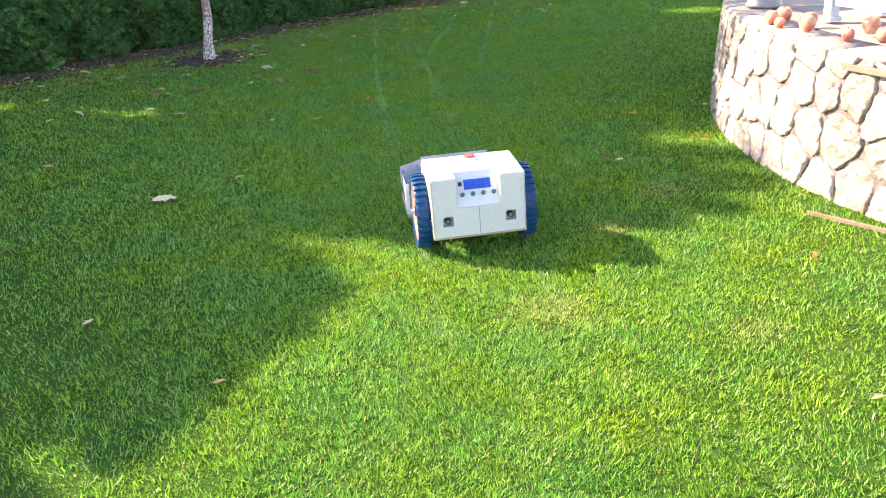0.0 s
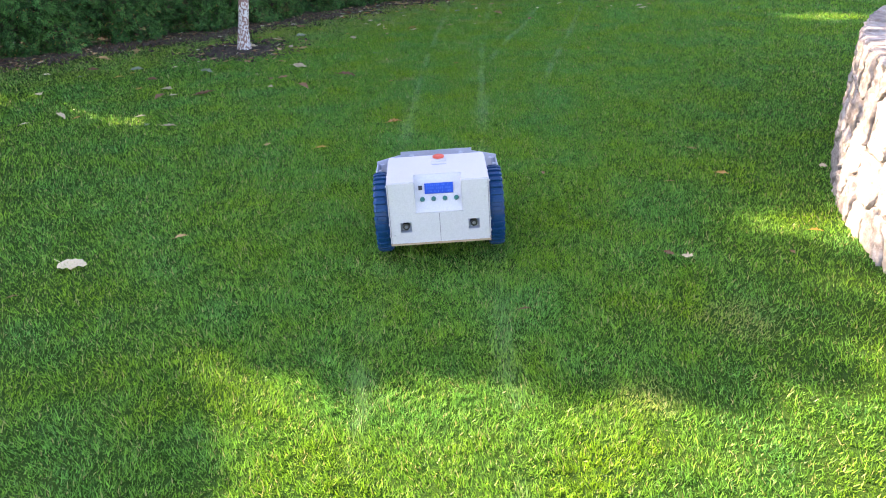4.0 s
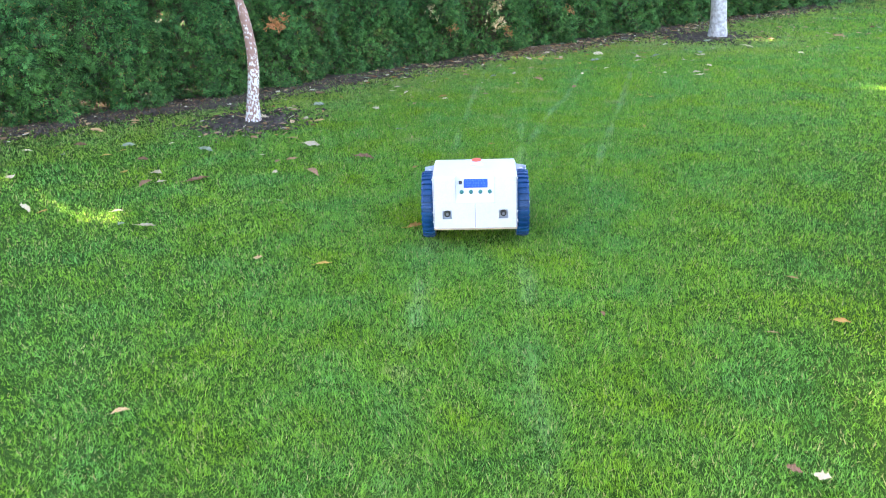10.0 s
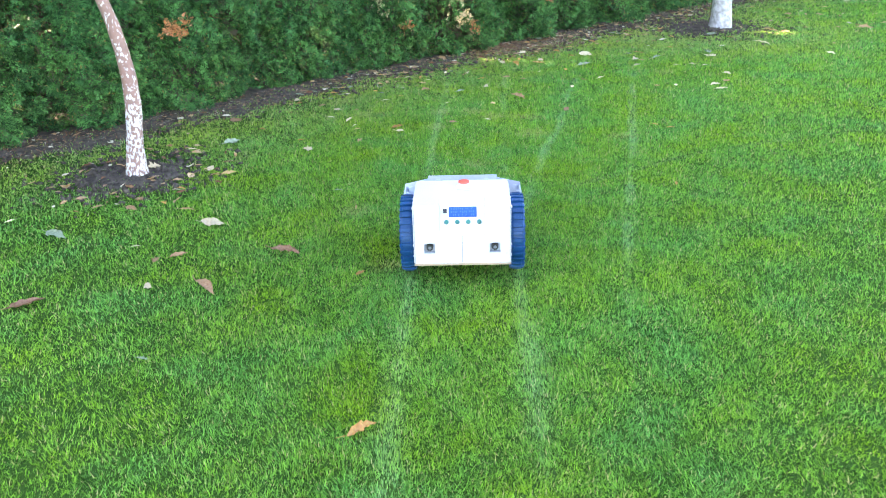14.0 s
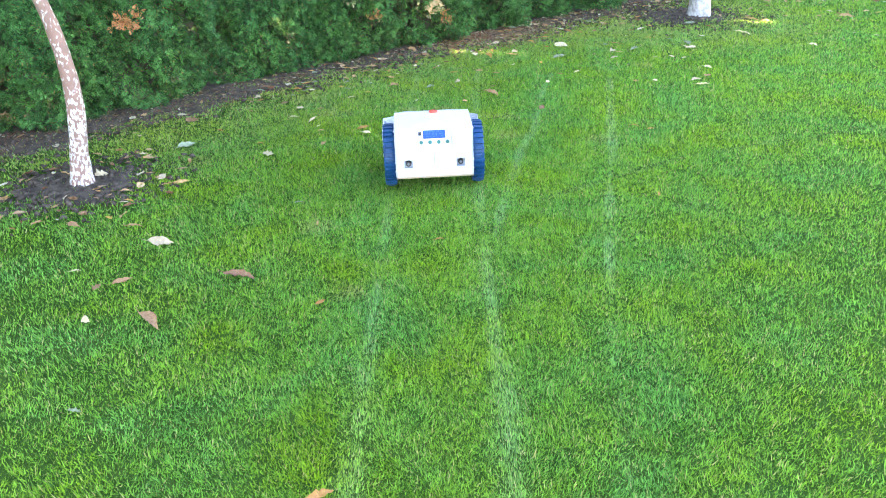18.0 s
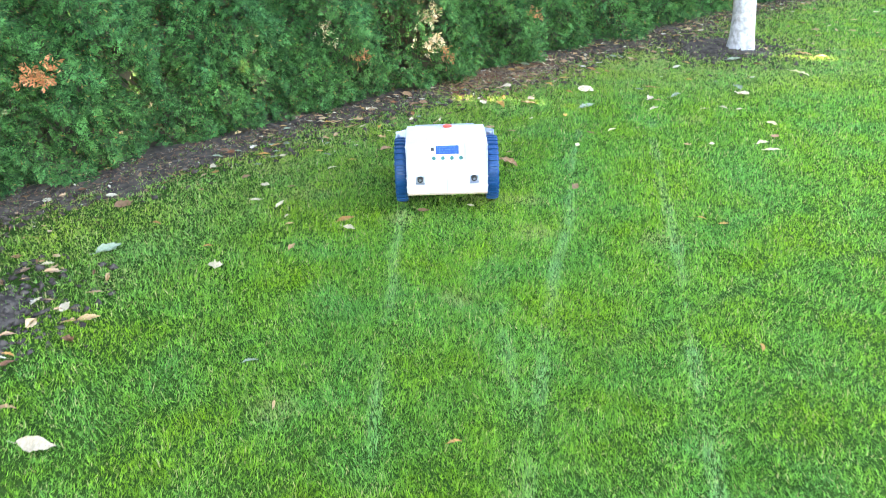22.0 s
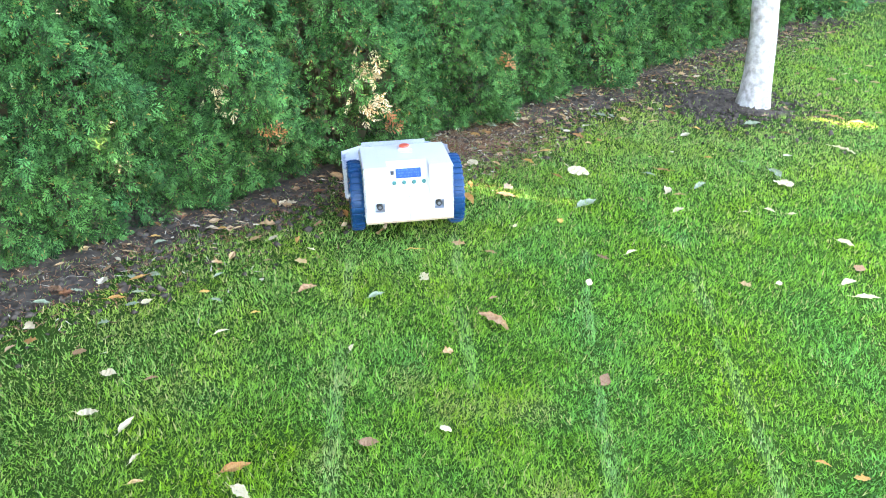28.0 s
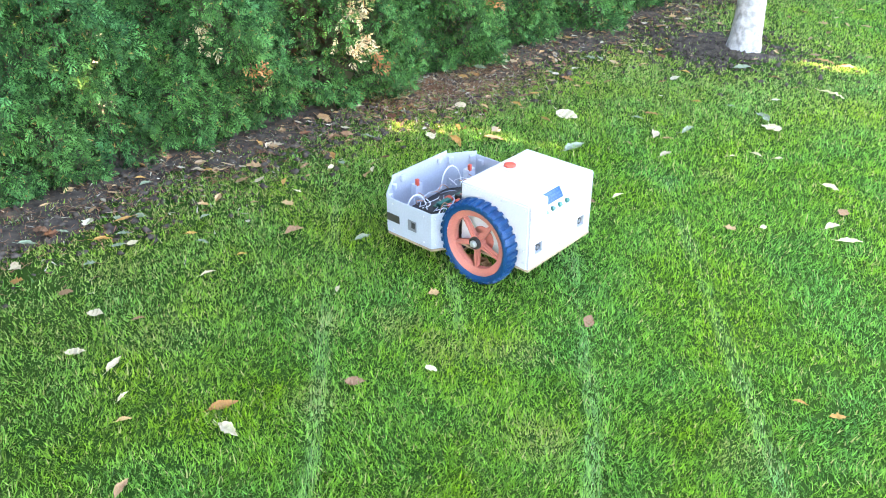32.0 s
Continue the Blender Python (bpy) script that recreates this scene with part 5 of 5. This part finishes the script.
# the ones that lie clear: place, length, the way they point, kind (0 brown, 1 cream, 2 green, 3 golden)
LEAVES_CLEAR_A = [(1.37, -1.40, 0.05, 7, 1), (-0.70, -0.96, 0.04, 30, 0), (0.57, 0.75, 0.02, 0, 0), (-1.47, 0.84, 0.04, 36, 0), (-1.37, 1.15, 0.16, -21, 1), (1.26, 1.23, 0.03, -24, 1),
    (1.19, 1.26, 0.05, -21, 0), (1.70, 1.27, 0.06, -79, 0), (-0.99, 1.45, 0.07, 28, 0), (1.87, 1.50, 0.08, 13, 3), (1.35, 2.17, 0.05, -22, 0), (2.19, 2.39, 0.06, -59, 1),
    (1.57, 2.73, 0.06, -22, 0), (-0.61, 2.82, 0.09, 2, 3), (-0.96, 2.89, 0.04, 2, 0), (-1.75, 3.36, 0.12, 1, 1), (-1.91, 3.38, 0.05, 73, 2), (-0.23, 3.38, 0.14, 47, 3),
    (-2.80, 3.44, 0.07, 38, 1)]
LEAVES_CLEAR_B = [(-2.04, 3.60, 0.07, 15, 1), (-2.64, 3.64, 0.14, -43, 1), (-1.12, 3.82, 0.05, 1, 2), (-2.12, 4.17, 0.14, 74, 0), (-2.03, 4.22, 0.07, 50, 1), (-1.81, 4.28, 0.17, 37, 0),
    (-3.15, 4.31, 0.10, -36, 1), (-2.15, 4.41, 0.14, -33, 1), (-1.07, 4.43, 0.17, -42, 0), (-1.33, 4.44, 0.08, -42, 1), (-0.40, 4.58, 0.03, 34, 3), (-1.40, 4.73, 0.04, 80, 0),
    (-2.41, 4.77, 0.11, -6, 0), (-1.31, 4.79, 0.10, 43, 0), (-0.80, 4.83, 0.16, -15, 0), (-2.74, 4.88, 0.08, 20, 3), (-1.56, 4.89, 0.05, 27, 1), (-3.09, 4.90, 0.06, 0, 2),
    (-2.68, 5.02, 0.06, 30, 3)]
LEAVES_CLEAR_C = [(-2.04, 5.04, 0.16, -26, 2), (-2.71, 5.18, 0.13, 0, 2), (0.08, 5.20, 0.03, 11, 3), (-1.27, 5.20, 0.13, 4, 1), (-3.12, 5.22, 0.13, 0, 0), (-1.47, 5.40, 0.09, 13, 0),
    (-1.79, 5.42, 0.09, -24, 0), (-3.22, 5.68, 0.14, 0, 0), (-0.68, 5.69, 0.07, 36, 2), (-1.62, 5.75, 0.06, -16, 3), (-1.42, 6.03, 0.11, 8, 0), (-1.56, 6.13, 0.07, 69, 1),
    (-1.94, 6.18, 0.10, 69, 1), (-1.02, 6.52, 0.07, 16, 1), (-1.81, 6.55, 0.06, 30, 1), (-1.59, 6.72, 0.16, 66, 2), (-1.11, 6.73, 0.05, 29, 3), (-0.45, 6.94, 0.11, -43, 1),
    (-0.76, 6.99, 0.03, 12, 0)]
LEAVES_CLEAR_D = [(-0.48, 7.05, 0.10, 21, 3), (-0.79, 7.10, 0.06, 67, 1), (-0.08, 7.16, 0.07, -1, 0), (0.17, 7.22, 0.05, -55, 1), (-0.86, 7.27, 0.08, 70, 1), (-1.72, 7.30, 0.13, 57, 0),
    (-1.00, 7.34, 0.07, 12, 1), (0.76, 7.49, 0.07, 53, 0), (-0.84, 7.53, 0.04, 26, 0), (0.21, 7.69, 0.03, 35, 0), (-1.14, 7.71, 0.06, -13, 0), (-0.15, 7.72, 0.07, 78, 1),
    (-1.34, 7.79, 0.04, 0, 3), (-0.65, 7.84, 0.07, 39, 1), (-1.38, 7.90, 0.06, -43, 1), (0.41, 7.91, 0.17, -53, 0), (-1.11, 7.92, 0.05, 42, 2), (-1.04, 8.07, 0.06, 8, 2),
    (-1.40, 8.08, 0.08, 6, 2)]
LEAVES_CLEAR_E = [(-0.99, 8.09, 0.05, 35, 1), (2.06, 8.09, 0.11, -14, 1), (-0.06, 8.13, 0.08, 26, 2), (-0.77, 8.17, 0.04, 29, 3), (-1.04, 8.17, 0.06, 19, 2), (-1.38, 8.19, 0.09, -16, 0),
    (-0.35, 8.19, 0.12, 52, 0), (2.04, 8.22, 0.11, 26, 1), (1.72, 8.22, 0.05, 35, 1), (-0.74, 8.32, 0.05, 36, 2), (2.17, 8.37, 0.09, 40, 0), (1.14, 8.54, 0.07, 25, 1),
    (-0.36, 8.58, 0.05, -36, 1), (2.24, 8.64, 0.10, -55, 1), (-0.55, 8.71, 0.07, 51, 1), (-0.59, 8.87, 0.09, 24, 0), (2.13, 9.00, 0.04, 0, 1), (1.89, 9.03, 0.05, 19, 1),
    (1.53, 9.05, 0.09, 26, 1)]
LEAVES_CLEAR_F = [(2.03, 9.05, 0.07, -42, 1), (1.06, 9.15, 0.17, 45, 2), (0.43, 9.21, 0.15, -77, 3), (0.64, 9.27, 0.14, -57, 0), (1.61, 9.27, 0.08, 1, 0), (0.30, 9.28, 0.09, -63, 1),
    (1.56, 9.33, 0.15, 61, 1), (0.67, 9.38, 0.07, -56, 1), (1.77, 9.41, 0.12, 31, 2), (3.41, 9.45, 0.10, -53, 1), (2.29, 9.46, 0.17, -100, 1), (-0.42, 9.47, 0.06, -44, 1),
    (-0.28, 9.52, 0.13, -41, 0), (0.98, 9.56, 0.09, -53, 3), (1.53, 9.59, 0.08, -31, 2), (2.30, 9.62, 0.17, -86, 2), (1.12, 9.64, 0.15, -46, 1), (1.65, 9.67, 0.11, -18, 3),
    (-0.08, 9.73, 0.07, 45, 1)]
LEAVES_CLEAR_G = [(0.65, 9.76, 0.07, -46, 0), (0.51, 9.78, 0.10, -68, 1), (0.85, 9.80, 0.09, -49, 3), (2.18, 9.82, 0.05, -34, 2), (1.99, 9.89, 0.06, -18, 3), (2.95, 10.06, 0.17, -46, 1),
    (2.57, 10.63, 0.13, 2, 2), (3.36, 10.67, 0.11, -33, 0), (3.25, 10.79, 0.16, -35, 0), (4.27, 10.85, 0.17, -23, 0), (4.21, 11.15, 0.08, -34, 1)]


def leaf_mesh(seed):
    """A dry leaf: bent along its midrib, with rolled, toothed or lobed edges."""
    rng = random.Random(seed)
    bm = bmesh.new()
    n = 13
    toothed, lobed, slim = seed % 2, seed % 4 == 3, 0.15 + 0.045 * (seed % 5)
    bend, roll_l, roll_r, twist = rng.uniform(-0.12, 0.10), rng.uniform(0.1, 1.3), rng.uniform(-0.2, 1.0), rng.uniform(-0.7, 0.7)
    left, right, mid = [], [], []
    for i in range(n):
        t = i / (n - 1)
        w = slim * math.sin(math.pi * t ** 0.8) + 0.004
        if toothed:
            w *= 1 + 0.14 * (i % 2)
        if lobed:
            w *= 1.2 + 0.38 * math.sin(t * 19)
        z = bend * math.sin(math.pi * t) * 0.5 + 0.045 * rng.uniform(-1, 1)
        sway = 0.06 * math.sin(4 * t + seed)
        mid.append(bm.verts.new((t - 0.5, sway, z)))
        for row, sg, roll in ((left, 1, roll_l + twist * (t - 0.5)), (right, -1, roll_r - twist * (t - 0.5))):
            a = roll + rng.uniform(-0.28, 0.28)
            row.append((bm.verts.new((t - 0.5, sway + sg * w * 0.55, z + w * 0.55 * math.tan(min(a, 1.1) * 0.4))),
                        bm.verts.new((t - 0.5 + 0.04 * rng.random(), sway + sg * w * (0.55 + 0.45 * math.cos(a)), z + w * 0.22 * min(a, 1.1) + w * 0.45 * math.sin(a)))))
    for i in range(n - 1):
        for row in (left, right):
            bm.faces.new((mid[i], mid[i + 1], row[i + 1][0], row[i][0]))
            bm.faces.new((row[i][0], row[i + 1][0], row[i + 1][1], row[i][1]))
    rod(bm, (-0.75, 0.05, 0.02), (-0.48, 0, 0.0), 0.008, 0.012, 5)
    bmesh.ops.triangulate(bm, faces=bm.faces[:])
    me = bpy.data.meshes.new("leaf")
    bm.to_mesh(me)
    bm.free()
    return me


def build_leaves():
    kinds = []
    for mat, label in ((LEAF, "curled brown dry leaf fallen on the grass"), (LEAF_PALE, "pale cream dry leaf fallen on the grass"), (LEAF_GREEN, "dull green leaf fallen on the grass"), (LEAF_GOLD, "golden orange leaf fallen on the grass")):
        row = []
        for s in range(8):
            me = leaf_mesh(s)
            me.materials.append(mat)
            row.append(me)
        kinds.append((row, label))
    rng = random.Random(21)
    clear = [leaf for row in (LEAVES_CLEAR_A, LEAVES_CLEAR_B, LEAVES_CLEAR_C, LEAVES_CLEAR_D, LEAVES_CLEAR_E, LEAVES_CLEAR_F, LEAVES_CLEAR_G) for leaf in row]
    spread = [(x, y, max(0.05, size * 0.95), way, kind) for x, y, size, way, kind in clear]
    for group in (LEAVES_BY_WALL, LEAVES_BY_BIRCH, LEAVES_BY_HEDGE, LEAVES_FAR):
        for x, y in group:
            if all(math.hypot(x - o[0], y - o[1]) > 0.11 for o in clear):
                spread.append((x, y, rng.uniform(0.045, 0.08), rng.uniform(0, 360), rng.choice((0, 0, 1, 3))))
    for k in range(70):
        u = rng.uniform(0.5, 6.5)
        d = 0.10 + abs(rng.gauss(0.2, 0.28))
        spread.append((u * 0.7071 - 2 + d * 0.7071, u * 0.7071 + 8 - d * 0.7071, rng.uniform(0.045, 0.09), rng.uniform(0, 360), rng.choice((0, 0, 1, 2, 3))))

    def lying(x, y, size, way):
        return pose(x, y, -0.003, rng.uniform(-18, 18), rng.uniform(-10, 10), way) @ Matrix.Diagonal((size, size, size * 0.9, 1))

    for x, y, size, way, kind in spread:
        row, label = kinds[kind]
        ob = new("fallen_leaf", row[rng.choice((0, 1, 2, 4, 5, 6) if size > 0.1 else range(8))])
        tagged(ob, label, "leaf", "fallen leaves")
        ob.matrix_basis = lying(x, y, size, way)
    # small litter gathered along the soil and under the far tree
    places = []
    for k in range(850):
        u = rng.uniform(-5, 9) if k % 3 else rng.gauss(4.0, 1.0)
        d = abs(rng.gauss(0.22, 0.30)) + 0.02
        places.append((u * 0.7071 - 2 + d * 0.7071, u * 0.7071 + 8 - d * 0.7071, 0.018 + 0.06 * rng.random() ** 2.2))
    while len(places) < 1180:
        x, y = rng.uniform(1.6, 9), rng.uniform(9.8, 17)
        if y < x + 9.7:
            places.append((x, y, rng.uniform(0.03, 0.09)))
    for k in range(70):
        a, r = rng.uniform(0, math.tau), rng.uniform(0.1, 0.7)
        places.append((-2.02 + r * math.cos(a), 6.06 + r * math.sin(a), rng.uniform(0.03, 0.08)))
    shapes = []
    for me in kinds[0][0]:
        co = np.zeros(len(me.vertices) * 3, np.float32)
        me.vertices.foreach_get("co", co)
        tri = np.array([p.vertices[:] for p in me.polygons])
        shapes.append((co.reshape(-1, 3), tri))
    pts, tris, off = [], [], 0
    for x, y, size in places:
        co, tri = rng.choice(shapes)
        m = np.array(lying(x, y, size, rng.uniform(0, 360)))
        pts.append(co @ m[:3, :3].T + m[:3, 3])
        tris.append(tri + off)
        off += len(co)
    ob = soup("leaf_litter", np.concatenate(pts), np.concatenate(tris), LITTER)
    tagged(ob, "brown and tan leaf litter scattered along the hedge", "litter", kind="stuff")


def motions():
    base_z = -0.014
    walk(robot_mower, [(t, pose(x, y, base_z, nod, lean, a)) for t, x, y, a, lean, nod in ROBOT])
    fine = [i * 0.25 for i in range(129)]
    ts = [r[0] for r in ROBOT]
    xs, ys, an = (np.interp(fine, ts, [r[k] for r in ROBOT]) for k in (1, 2, 3))
    for wheel, side in ((wheel_left, -1), (wheel_right, 1)):
        a = np.radians(an)
        wx, wy = xs + side * 0.2405 * np.cos(a), ys + side * 0.2405 * np.sin(a)
        d = np.diff(wx) * -np.sin((a[1:] + a[:-1]) / 2) + np.diff(wy) * np.cos((a[1:] + a[:-1]) / 2)
        roll = np.degrees(np.concatenate([[0], np.cumsum(d)]) / 0.168)
        walk(wheel, [(t, pose(side * 0.2405, 0, WHEEL_R, -r, 0, 0)) for t, r in zip(fine, roll)])


build_ground()
build_lawn()
build_clods()
build_hedge()
build_trees()
build_terrace_things()
robot_mower, wheel_left, wheel_right = build_robot()
build_leaves()
stone_wall = build_wall()
motions()
